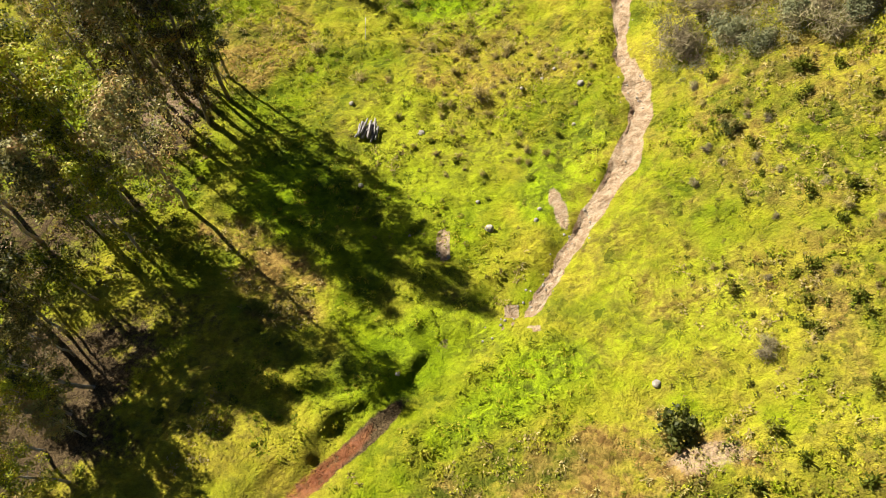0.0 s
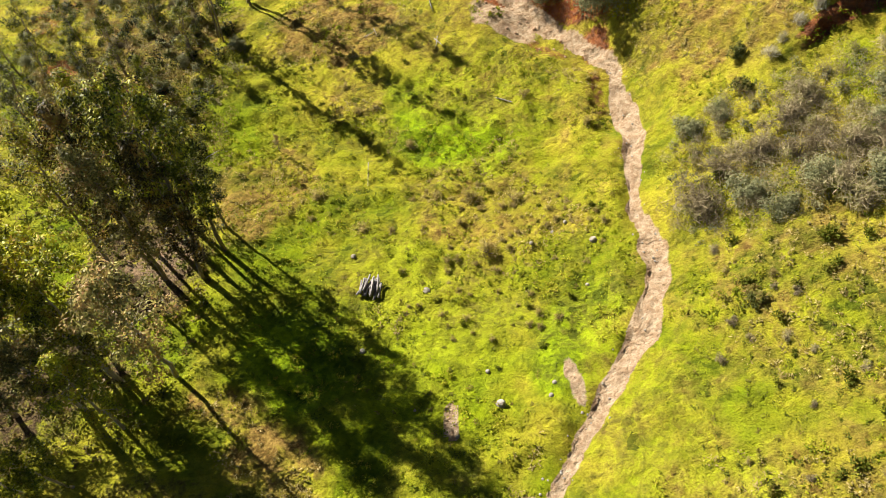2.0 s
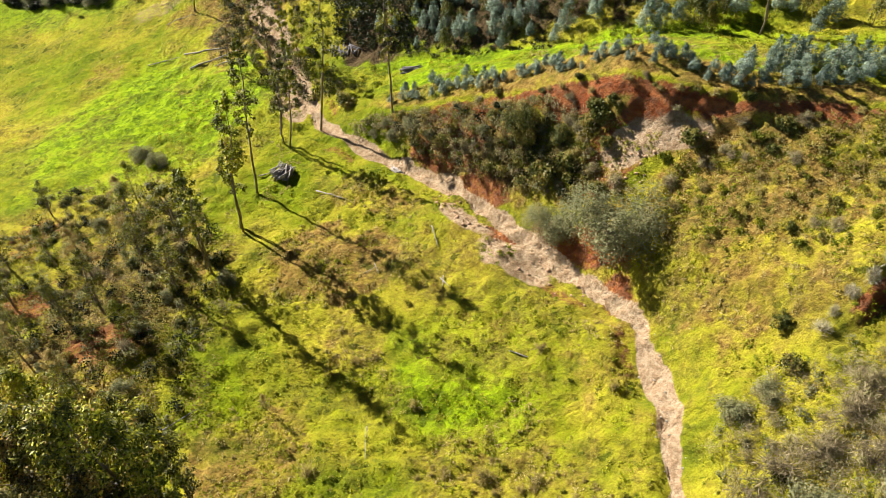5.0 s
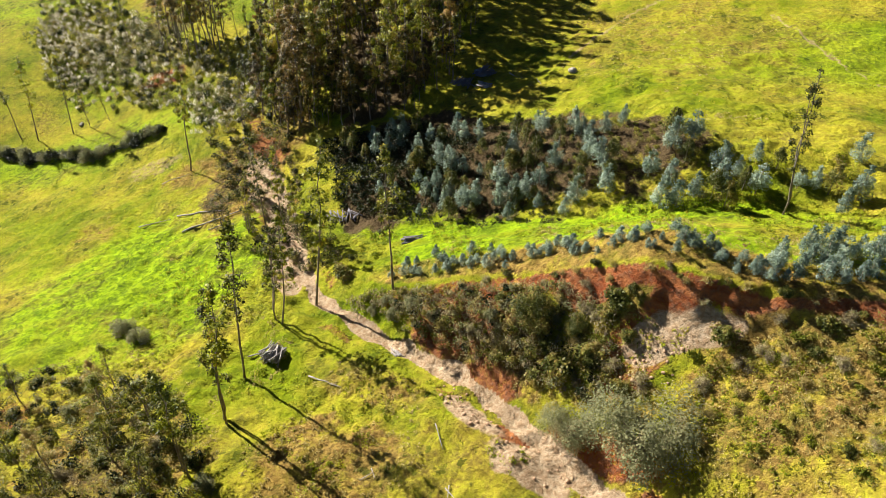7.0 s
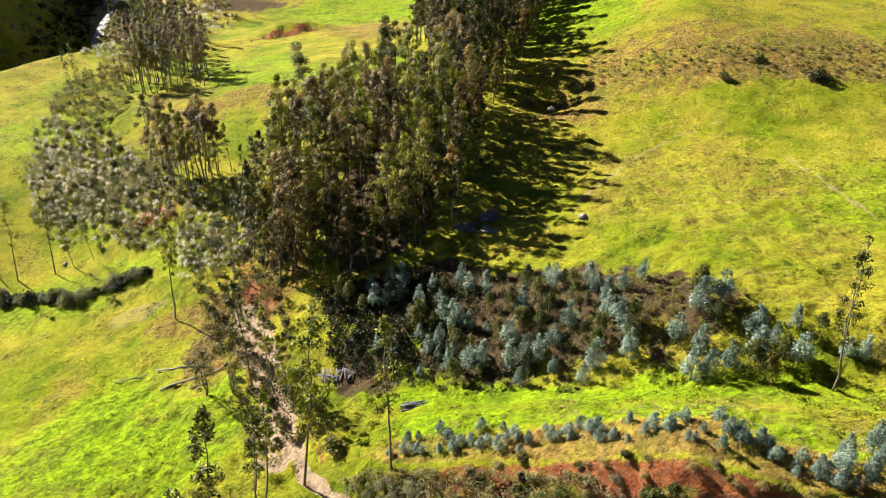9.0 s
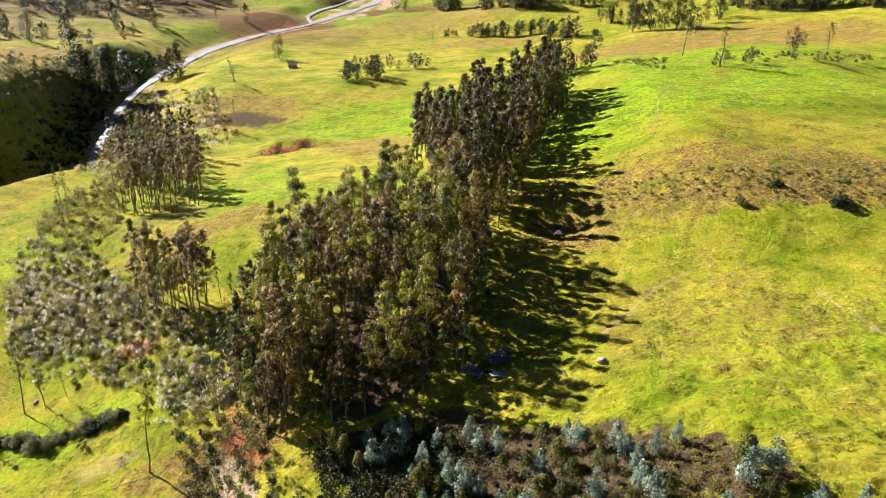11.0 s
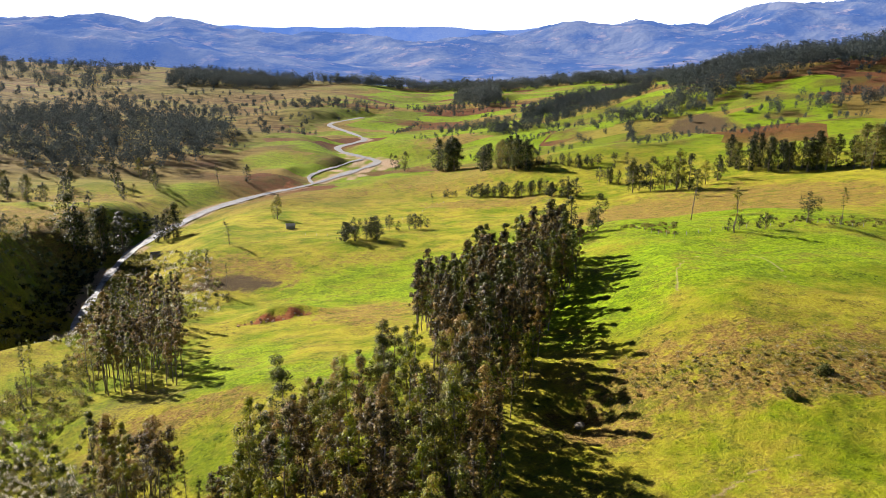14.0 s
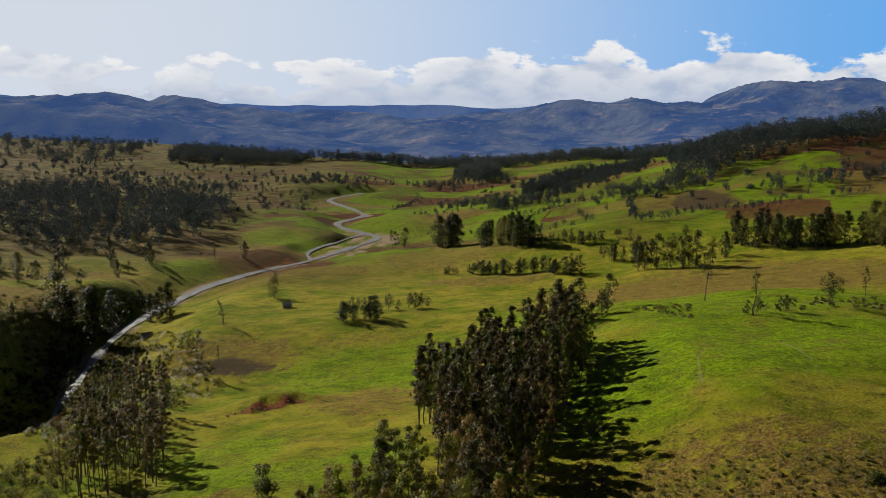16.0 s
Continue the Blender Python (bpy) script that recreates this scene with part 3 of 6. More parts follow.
LUSH_PASTURE = [(6, 12, 8.0, 3.0, 25, 0.8), (-2, 15, 9.0, 4.0, 30, 0.6), (18, 22, 7.0, 10.0, 0, 0.5), (-14, 32, 7.0, 6.0, -30, 0.8), (10.5, 33, 4.0, 7.0, -25, 0.8), (-4, 35, 12.0, 14.0, 0, 0.4), (13, 36, 2.2, 6.0, -30, 1.0), (0, 62, 6.0, 12.0, 35, 0.9),
    (1.5, 66, 9.0, 10.0, 40, 0.55), (30, 97, 10.0, 2.5, -20, 1.0), (30, 106, 32.0, 5.0, -20, 1.0), (6, 116, 30.0, 3.0, -26, 1.0)]
LUSH_MEADOW = [(-60, 120, 12.0, 16.0, 0, 1.0), (-48, 122, 26.0, 22.0, 20, 1.0), (60.6, 151, 34.0, 16.0, 0, 0.55), (-79.7, 171.4, 26.0, 9.0, 0, 0.9), (-36.1, 246.9, 22.0, 16.0, 0, 0.9), (-110, 240, 22.0, 14.0, 0, 0.8), (32.3, 256.9, 24.0, 18.0, 0, 1.0), (51.6, 260.7, 50.0, 12.0, 0, 0.9),
    (-20, 255, 10.0, 20.0, 0, 0.9), (62.6, 283.6, 60.0, 36.0, 0, 1.0), (-58, 275, 18.0, 30.0, 0, 0.8), (104.8, 290, 40.0, 30.0, 0, 0.9)]
LUSH_VALLEY = [(90, 350, 90.0, 50.0, 0, 0.9), (-30.3, 379.4, 45.0, 40.0, 0, 0.7), (-30.1, 400.9, 50.0, 50.0, 0, 0.8), (60, 420, 60.0, 50.0, 0, 0.7), (-195, 690, 26.0, 50.0, 0, 0.8), (-60, 700, 60.0, 40.0, 0, 0.8), (-165, 880, 40.0, 60.0, 0, 0.9), (20, 900, 50.0, 60.0, 0, 0.8),
    (-60, 1010, 60.0, 90.0, 0, 0.9), (60, 1250, 90.0, 60.0, 0, 0.8)]
LUSH_SPOTS = LUSH_PASTURE + LUSH_MEADOW + LUSH_VALLEY
# the last two spots darken the plantation floor in place of tree shade
LITTER_SHADE_GROVE = [(-6.2, 8.0, 6.5, 0.9, 43, 1.0), (-31, 12, 9.0, 8.0, 0, 0.8), (-24, 19, 7.0, 4.0, 20, 0.45), (-37, 30, 9.0, 9.0, 0, 0.7), (-31, 44, 8.0, 12.0, 0, 0.7), (-42, 78, 10.0, 14.0, 0, 0.55), (2, 96, 15.0, 4.5, -43, 0.6), (12, 128, 23.0, 12.0, -22, 0.9),
    (-12, 132, 8.0, 10.0, 0, 0.8)]
LITTER_FOREST = [(-8.1, 142.6, 14.0, 9.0, -15, 1.0), (-36.6, 149.9, 22.0, 6.0, 62, 0.6), (-12.3, 176.9, 13.0, 34.0, -8, 0.95), (-79.1, 208.3, 30.0, 10.0, -28, 0.6), (-69.3, 211.8, 16.0, 8.0, 0, 0.6), (6.9, 253.6, 10.0, 45.0, -12, 0.9), (-75, 250, 20.0, 16.0, 0, 0.5), (27.4, 310.9, 12.0, 30.0, -25, 0.8),
    (-93.6, 408.1, 28.0, 14.0, 0, 0.75)]
LITTER_SHADE_SPOTS = LITTER_SHADE_GROVE + LITTER_FOREST
TRACKS = [[(52, 184.1), (43.5, 182.3), (34.7, 176.2), (26.6, 166), (20.7, 158.5)], [(58.4, 167.8), (61.1, 151.5), (62.7, 142.9), (66, 130)],
          [(54, 253.1), (57.4, 265.6), (64.1, 277.8), (71.1, 282.9)], [(79.6, 250.7), (84.2, 265.3), (84.5, 283.7)]]


def build_ground():
    xs = np.array(sorted(set(grown(-48, -2900, 0.5, 1.042) + list(np.arange(-48, 48.01, 0.4)) + grown(48, 2900, 0.5, 1.042))))
    ys = np.array(sorted(set(grown(-12, -320, 0.6, 1.12) + list(np.arange(-12, 130.01, 0.4)) + grown(130, 4850, 0.55, 1.019))))
    X, Y = np.meshgrid(xs, ys)
    Z = ground(X, Y)
    close = 1 - step(140, 330, Y)
    Z = Z + close * (0.28 * value_noise(X, Y, 2.6, 21) + 0.30 * value_noise(X, Y, 1.25, 22)) + 0.35 * value_noise(X, Y, 9, 23) * (1 - step(300, 600, Y))
    d, _, v = along(RAVINE, X, Y)
    wide = 0.50 + 0.22 * step(24, 34, Y) + 0.25 * step(70, 90, Y) + 0.34 * value_noise(X, Y, 6, 31) + 0.42 * value_noise(X, Y, 1.9, 32)
    soil = (1 - step(wide * 0.75, wide * 1.35, d)) * (0.30 + 0.70 * step(15, 19, Y)) * (1 - step(150, 165, Y))
    ruts = np.exp(-((d - 0.45) / 0.22) ** 2) * (1 - step(150, 165, Y))
    Z = Z - 0.32 * ruts * soil - (0.10 + 0.16 * step(30, 40, Y)) * soil
    soil = np.maximum(soil, blobs(X, Y, DIRT_SPOTS))
    for line in TRACKS:
        dt, _, _ = along(line, X, Y)
        soil = np.maximum(soil, 0.50 * (1 - step(0.3, 1.3, dt + 0.3 * value_noise(X, Y, 4, 33))))
    ds, ss, vs = along(SCARP, X, Y)
    sd = -ds * ss
    face = step(-3.6, -2.2, sd + 0.9 * value_noise(X, Y, 3, 40) - 1.4 * step(13, 17, X)) * (1 - step(-0.2, 0.25, sd)) * (0.72 + 0.28 * step(6, 13, X)) * step(0.4, 1.4, vs[..., 0]) * (0.85 + 0.35 * value_noise(X, Y, 6, 34))
    db, sb, vb = along(SCARP_B, X, Y)
    sd2 = -db * sb
    face = np.maximum(face, step(-2.2, -1.2, sd2) * (1 - step(0.0, 0.4, sd2)) * step(0.8, 1.8, vb[..., 0]))
    bank = step(52, 66, Y) * (1 - step(0.3, 1.6, np.abs(d - v[..., 1] * 0.95))) * step(0.15, 0.6, value_noise(X, Y, 6, 35) + 0.25) * (1 - step(150, 160, Y)) * 0.50
    red = np.maximum(np.maximum(face, bank), blobs(X, Y, RED_SPOTS))
    soil = soil * (1 - 0.9 * np.clip(face * 1.5, 0, 1))
    # the eroded knoll and its broken edge
    knoll = np.exp(-((X + 57) / 15) ** 2 - ((Y - 344) / 12) ** 2)
    edge = Y - 0.45 * (X + 66) + 2.5 * value_noise(X, Y, 5, 39)
    Z = Z + 4.5 * knoll * step(331, 334, edge)
    dry = np.maximum(blobs(X, Y, DRY_SPOTS), blobs(X, Y, DRY_FAR))
    dry = np.maximum(dry, 0.50 * step(0.1, 0.7, value_noise(X, Y, 17, 36)) * (1 - step(90, 125, Y)))
    bench = step(0.2, 0.8, sd) * (1 - step(3.4, 5.0, sd + 0.6 * value_noise(X, Y, 5, 45))) * step(0.3, 1.2, vs[..., 0])
    dry = np.maximum(dry, bench)
    strip = step(4.2, 5.6, sd) * (1 - step(8.5, 11.0, sd + value_noise(X, Y, 6, 46))) * step(0.3, 1.2, vs[..., 0]) * (1 - step(36, 50, X))
    dry = dry * (1 - 0.9 * strip)
    lush, litter_shade = blobs(X, Y, LUSH_SPOTS), np.maximum(blobs(X, Y, LITTER_SHADE_SPOTS), blobs(X, Y, RED_FAR))
    lush = np.maximum(lush, strip) * (1 - bench)
    dr, sr, _ = along(RIVER, X, Y)
    # dark brown along the left bank, dry grass along the right
    litter_shade = np.maximum(litter_shade, 0.45 * (1 - step(30, 75, dr)) * (sr < 0) * (1 - step(520, 600, Y)))
    dry = np.maximum(dry, 0.6 * (1 - step(25, 50, dr)) * (sr > 0) * (1 - step(520, 600, Y)))
    soil = np.maximum(soil, 0.66 * (1 - step(4, 15, dr)) * step(-0.45, 0.2, value_noise(X, Y, 22, 37)))
    gravel = (1 - step(20, 40, dr + 8 * value_noise(X, Y, 16, 47))) * step(770, 825, Y) * (1 - step(955, 1010, Y))
    red = np.maximum(red, gravel * (0.22 + 0.35 * value_noise(X, Y, 14, 48)))
    soil = np.maximum(soil, gravel * (0.5 + 0.4 * value_noise(X, Y, 9, 49)))
    field = step(560, 760, Y + 40 * value_noise(X, Y, 90, 38)) + step(230, 330, np.abs(X)) * (1 - step(560, 760, Y)) * 0.8
    me = mesh_of("ground", np.stack([X.ravel(), Y.ravel(), Z.ravel()], 1), sheet_faces(len(xs), len(ys)), M_GROUND, True)
    for name, chans in (("soil_red_dry", (soil, red, dry)), ("litter_shade_lush_field", (litter_shade, lush, np.clip(field, 0, 1)))):
        a = me.color_attributes.new(name, "FLOAT_COLOR", "POINT")
        rgba = np.ones((X.size, 4), np.float32)
        for q, ch in enumerate(chans):
            rgba[:, q] = np.clip(ch, 0, 1).ravel()
        a.data.foreach_set("color", rgba.ravel())
    ob = new("ground", me)
    tagged(ob, "rolling green pasture with dirt track, red scarp and ravine", "ground", kind="structure")
    return xs, ys, Z


GX, GY, GZ = build_ground()


def at(x, y):
    """Height of the built sheet at a place."""
    i = int(np.clip(np.searchsorted(GX, x) - 1, 0, len(GX) - 2))
    j = int(np.clip(np.searchsorted(GY, y) - 1, 0, len(GY) - 2))
    u, v = (x - GX[i]) / (GX[i + 1] - GX[i]), (y - GY[j]) / (GY[j + 1] - GY[j])
    return float((GZ[j, i] * (1 - u) + GZ[j, i + 1] * u) * (1 - v) + (GZ[j + 1, i] * (1 - u) + GZ[j + 1, i + 1] * u) * v)


def ats(X, Y):
    i = np.clip(np.searchsorted(GX, X) - 1, 0, len(GX) - 2)
    j = np.clip(np.searchsorted(GY, Y) - 1, 0, len(GY) - 2)
    u, v = (X - GX[i]) / (GX[i + 1] - GX[i]), (Y - GY[j]) / (GY[j + 1] - GY[j])
    return (GZ[j, i] * (1 - u) + GZ[j, i + 1] * u) * (1 - v) + (GZ[j + 1, i] * (1 - u) + GZ[j + 1, i + 1] * u) * v


def build_river(line, label):
    P = np.array(line, float)
    pts = []
    for a, b in zip(P[:-1], P[1:]):
        for k in range(8):
            pts.append(a + (b - a) * k / 8)
    pts = np.array(pts)
    for _ in range(6):
        pts[1:-1] = (pts[:-2] + 2 * pts[1:-1] + pts[2:]) / 4
    t = np.gradient(pts[:, :2], axis=0)
    t /= np.linalg.norm(t, axis=1)[:, None]
    nrm = np.stack([t[:, 1], -t[:, 0]], 1)
    w = pts[:, 3] * (0.9 + 0.42 * value_noise(pts[:, 0], pts[:, 1], 34, 41) + 0.34 * value_noise(pts[:, 0], pts[:, 1], 13, 44))
    verts = []
    for k in range(7):
        s = (k / 3 - 1)
        z = pts[:, 2] - 0.05 + 0.04 * value_noise(pts[:, 0] + 9 * k, pts[:, 1], 16, 42)
        q = pts[:, :2] + nrm * (w * s)[:, None]
        verts.append(np.concatenate([q, z[:, None]], 1))
    verts = np.stack(verts, 1).reshape(-1, 3)
    ob = new("water", mesh_of("water", verts, sheet_faces(7, len(pts)), M_WATER, True))
    tagged(ob, label, "river", kind="structure")


# the side channel that parts from the river across the gravel bed
CHANNEL = [(-112, 778, -65.45, 3.0), (-122, 812, -65.5, 2.6), (-120, 850, -65.6, 3.0), (-104, 888, -65.6, 2.6), (-96, 925, -65.7, 2.4), (-78, 960, -65.8, 3.0)]
build_river(RIVER, "shallow winding river with white rapids between stony banks")
build_river(CHANNEL, "shallow side channel winding over brown gravel")


def build_mountains():
    xs, ys = np.linspace(-2950, 2950, 330), np.linspace(2500, 4050, 110)
    X, Y = np.meshgrid(xs, ys)
    base = ground(X, Y) - 12
    crest = np.interp(X, (-2900, -1900, -1150, -700, -300, 100, 500, 1000, 1500, 2000, 2900), (140, 150, 158, 150, 132, 136, 150, 225, 262, 268, 240))
    ridge = np.zeros(X.shape)
    amp = 1.0
    for k, size in enumerate((620, 300, 140, 66)):
        ridge += amp * (1 - 2 * np.abs(value_noise(X + 0.35 * Y, Y * 0.55, size, 51 + k)))
        amp *= 0.58
    rise = step(2750, 3950, Y + 220 * value_noise(X, Y, 700, 57))
    front = step(2500, 2750, Y) * (1 - step(2950, 3300, Y)) * np.interp(X, (-2900, -1700, -1000, -500, -100, 400, 2900), (95, 85, 70, 45, 5, 0, 10))
    Z = base + step(2500, 2700, Y) * ((crest + 12) * rise * (0.82 + 0.20 * ridge) + front * (0.85 + 0.3 * ridge) + 10)
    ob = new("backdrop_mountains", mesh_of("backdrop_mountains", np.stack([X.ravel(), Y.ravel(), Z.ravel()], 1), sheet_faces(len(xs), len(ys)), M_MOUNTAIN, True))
    tagged(ob, "farmed mountain range beyond the valley with painted blue haze", "mountains", kind="structure")
    xs = np.linspace(-2700, 2700, 200)
    top = 176 + 22 * value_noise(xs, xs * 0, 300, 61) + 9 * value_noise(xs, xs * 0, 110, 62)
    rows = [np.stack([xs, np.full(len(xs), y), z], 1) for y, z in ((4080, xs * 0 - 60), (4150, top * 0.55), (4180, top), (4230, xs * 0 - 60))]
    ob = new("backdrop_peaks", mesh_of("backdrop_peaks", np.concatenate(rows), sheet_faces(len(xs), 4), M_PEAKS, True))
    tagged(ob, "mountain crest on the horizon with painted blue haze", "mountains", kind="structure")


build_mountains()

# ---- plants and things: builders ----
rng = np.random.default_rng(7)


def part(name, mesh, parent, label="", loc=None):
    """One mesh object under a thing."""
    ob = new(name, mesh)
    ob.parent = parent
    if loc is not None:
        ob.matrix_basis = loc
    if label:
        tagged(ob, label)
    return ob


def tube(points, radii, sides=7, cap=True):
    """A tapered round limb along points."""
    P, n = np.array(points, float), len(points)
    t = np.gradient(P, axis=0)
    t /= np.linalg.norm(t, axis=1)[:, None] + 1e-9
    ref = np.where(np.abs(t[:, 2:3]) > 0.9, np.array([[1.0, 0, 0]]), np.array([[0, 0, 1.0]]))
    u = np.cross(t, ref)
    u /= np.linalg.norm(u, axis=1)[:, None]
    w = np.cross(t, u)
    a = np.linspace(0, 2 * math.pi, sides, endpoint=False)
    V = (P[:, None] + np.array(radii)[:, None, None] * (np.cos(a)[None, :, None] * u[:, None] + np.sin(a)[None, :, None] * w[:, None])).reshape(-1, 3)
    F = []
    for j in range(n - 1):
        for i in range(sides):
            k = (i + 1) % sides
            F.append((j * sides + i, j * sides + k, (j + 1) * sides + k, (j + 1) * sides + i))
    if cap:
        V = np.concatenate([V, P[:1], P[-1:]])
        for i in range(0, sides):
            k = (i + 1) % sides
            F.append((len(V) - 2, k, i, len(V) - 2)), F.append((len(V) - 1, (n - 1) * sides + i, (n - 1) * sides + k, len(V) - 1))
    return V, F


def mesh_mixed(name, verts, faces, material, smooth=True):
    me = bpy.data.meshes.new(name)
    me.from_pydata([tuple(v) for v in verts], [], [tuple(dict.fromkeys(f)) for f in faces])
    if smooth:
        me.polygons.foreach_set("use_smooth", np.ones(len(me.polygons), bool))
    me.materials.append(material)
    me.update()
    return me


def join_tubes(name, tubes, material):
    V, F, n = [], [], 0
    for v, f in tubes:
        V.append(v)
        F += [tuple(i + n for i in q) for q in f]
        n += len(v)
    return mesh_mixed(name, np.concatenate(V), F, material)


def leaf_quads(centres, radii, counts, length, width, g, hang=0.0, flat=0.75, up=0.0):
    """Leaves scattered through round sprays: verts and quads."""
    c = np.repeat(centres, counts, axis=0)
    r = np.repeat(radii, counts)
    n = len(c)
    d = g.normal(size=(n, 3))
    d /= np.linalg.norm(d, axis=1)[:, None]
    p = c + d * (r * g.uniform(0.25, 1.0, n) ** 0.6)[:, None] * np.array([1, 1, flat])
    nrm = d * (1 - up) + np.array([0, 0, 0.35 + up]) + (0.52 - 0.25 * up) * g.normal(size=(n, 3))
    nrm /= np.linalg.norm(nrm, axis=1)[:, None]
    ax = np.cross(nrm, g.normal(size=(n, 3))) + np.array([0, 0, -hang]) * 0.8
    ax /= np.linalg.norm(ax, axis=1)[:, None]
    side = np.cross(ax, nrm)
    side /= np.linalg.norm(side, axis=1)[:, None]
    L = (length * g.uniform(0.6, 1.3, n))[:, None] * ax
    W = (width * g.uniform(0.6, 1.3, n))[:, None] * side
    V = np.stack([p, p + L * 0.5 + W * 0.5, p + L, p + L * 0.5 - W * 0.5], 1).reshape(-1, 3)
    F = np.arange(n * 4).reshape(n, 4)
    return V, F


def tall_tree(seed, H, base, R, sprays, leaves, leaf, mat, bark, stems=1, r0=0.22, lean=0.03, top=1.0, low=0.0):
    """A tall slender tree: stem, limbs and an uneven crown of hanging sprays."""
    g = np.random.default_rng(seed)
    tubes, centres, radii = [], [], []
    for s in range(stems):
        a, spread = g.uniform(0, 6.28), (0.0 if stems == 1 else 0.07)
        k = np.linspace(0, 1, 9)
        wob = np.cumsum(g.normal(0, 0.012, (9, 2)), axis=0) * H * 0.6
        path = np.stack([wob[:, 0] + np.cos(a) * spread * H * k ** 1.2 + lean * H * k ** 1.5, wob[:, 1] + np.sin(a) * spread * H * k ** 1.2, k * H * (1 - 0.1 * s)], 1)
        path[0, :2] *= 0
        path[0, 2] = -0.4
        tubes.append(tube(path, r0 * (1 - 0.93 * k ** 0.9) + 0.02, 8))
        for q in range(max(5, sprays // stems)):
            f = base + (1 - base) * g.uniform(0, 1) ** 0.9
            bulge = math.sin(min(1, (f - base) / (1 - base) * 0.92 + 0.12) * math.pi) ** 0.7 if top > 0.5 else (1.08 - (f - base) / (1 - base)) ** 0.65
            st = np.array([np.interp(f, k, path[:, i]) for i in range(3)])
            ang, reach = g.uniform(0, 6.28), R * bulge * g.uniform(0.15, 1.05)
            end = st + np.array([math.cos(ang) * reach, math.sin(ang) * reach, reach * g.uniform(0.1, 0.75)])
            end[2] += reach * low * g.uniform(-0.9, 0.1)
            centres.append(end), radii.append(R * g.uniform(0.15, 0.36))
            if q % 3 == 0 and reach > 0.5:
                mid = (st + end) / 2 + np.array([0, 0, -0.12 * reach])
                tubes.append(tube([st - np.array([0, 0, reach * 0.25]), mid, end], [r0 * 0.22, r0 * 0.14, 0.015], 5, False))
        centres.append(path[-1]), radii.append(R * 0.24)
    counts = np.maximum(4, (leaves / len(centres) * (np.array(radii) / np.mean(radii)) ** 1.6)).astype(int)
    V, F = leaf_quads(np.array(centres), np.array(radii), counts, leaf, leaf * 0.42, g, 0.3, 0.8, 0.3)
    return join_tubes("trunk", tubes, bark), mesh_of("crown", V, F, mat)


def young_tree(seed, H, R, leaves, leaf, mat):
    """A juvenile blue gum: a leafy spire down to near the ground."""
    g = np.random.default_rng(seed)
    path = [(0, 0, -0.2), (0.03 * H * g.normal(), 0.03 * H * g.normal(), H * 0.5), (0.04 * H * g.normal(), 0.04 * H * g.normal(), H)]
    n = 26
    f = g.uniform(0.12, 1.0, n)
    rad = R * (1.12 - f) ** 0.75 * (0.55 + 0.45 * np.minimum(1, f / 0.3))
    a = g.uniform(0, 6.28, n)
    c = np.stack([np.cos(a) * rad * 0.62, np.sin(a) * rad * 0.62, f * H], 1)
    rr = np.maximum(0.18, rad * g.uniform(0.4, 0.65, n))
    V, F = leaf_quads(c, rr, np.maximum(5, leaves * rr / rr.sum()).astype(int), leaf, leaf * 0.6, g, 0.0, 1.0, 0.25)
    return join_tubes("trunk", [tube(path, (0.06, 0.045, 0.012), 6)], M_BARK_PALE), mesh_of("crown", V, F, mat)


def shrub_mesh(seed, R, H, leaves, leaf, mat, slim=0.45, upright=False):
    """A bush: stems from the ground and leafy lobes of uneven size."""
    g = np.random.default_rng(seed)
    n = 22
    d = g.normal(size=(n, 3))
    d[:, 2] = np.abs(d[:, 2])
    d /= np.linalg.norm(d, axis=1)[:, None]
    c = d * np.array([R, R, H]) * g.uniform(0.35, 0.8, n)[:, None] + np.array([0, 0, H * 0.12])
    rr = min(R, H) * g.uniform(0.22, 0.45, n)
    V, F = leaf_quads(c, rr, np.maximum(4, leaves * (rr / rr.sum())).astype(int), leaf, leaf * slim, g, -1.5 if upright else -0.2, 0.9, 0.0 if upright else 0.3)
    V[:, 2] = np.maximum(V[:, 2], -0.1)
    tubes = [tube([(0, 0, -0.2), tuple(q * 0.5 + np.array([0, 0, H * 0.05])), tuple(q)], (0.05 * R + 0.01, 0.03 * R + 0.006, 0.006), 5, False) for q in c[::2]]
    return join_tubes("stem", tubes, M_BARK), mesh_of("foliage", V, F, mat)


PROTO = {}


def proto(key, make):
    if key not in PROTO:
        PROTO[key] = make()
    return PROTO[key]


def stand(name, meshes, names, x, y, size, label, category, group="", tilt=0.0, tilt_way=0.0, turn=None, squash=1.0):
    """A plant as one thing at its place on the ground: an empty with its parts."""
    ob = new(name)
    ob.empty_display_size = 0.3
    tw = Matrix.Rotation(tilt, 4, Vector((math.cos(tilt_way), math.sin(tilt_way), 0)))
    r = rng.uniform(0, 6.28) if turn is None else turn
    ob.matrix_basis = Matrix.Translation((x, y, at(x, y) - 0.02)) @ tw @ Matrix.Rotation(r, 4, "Z") @ Matrix.Diagonal((size * squash, size * squash, size, 1))
    for nm, me in zip(names, meshes):
        part(nm, me, ob)
    return tagged(ob, label, category, group)


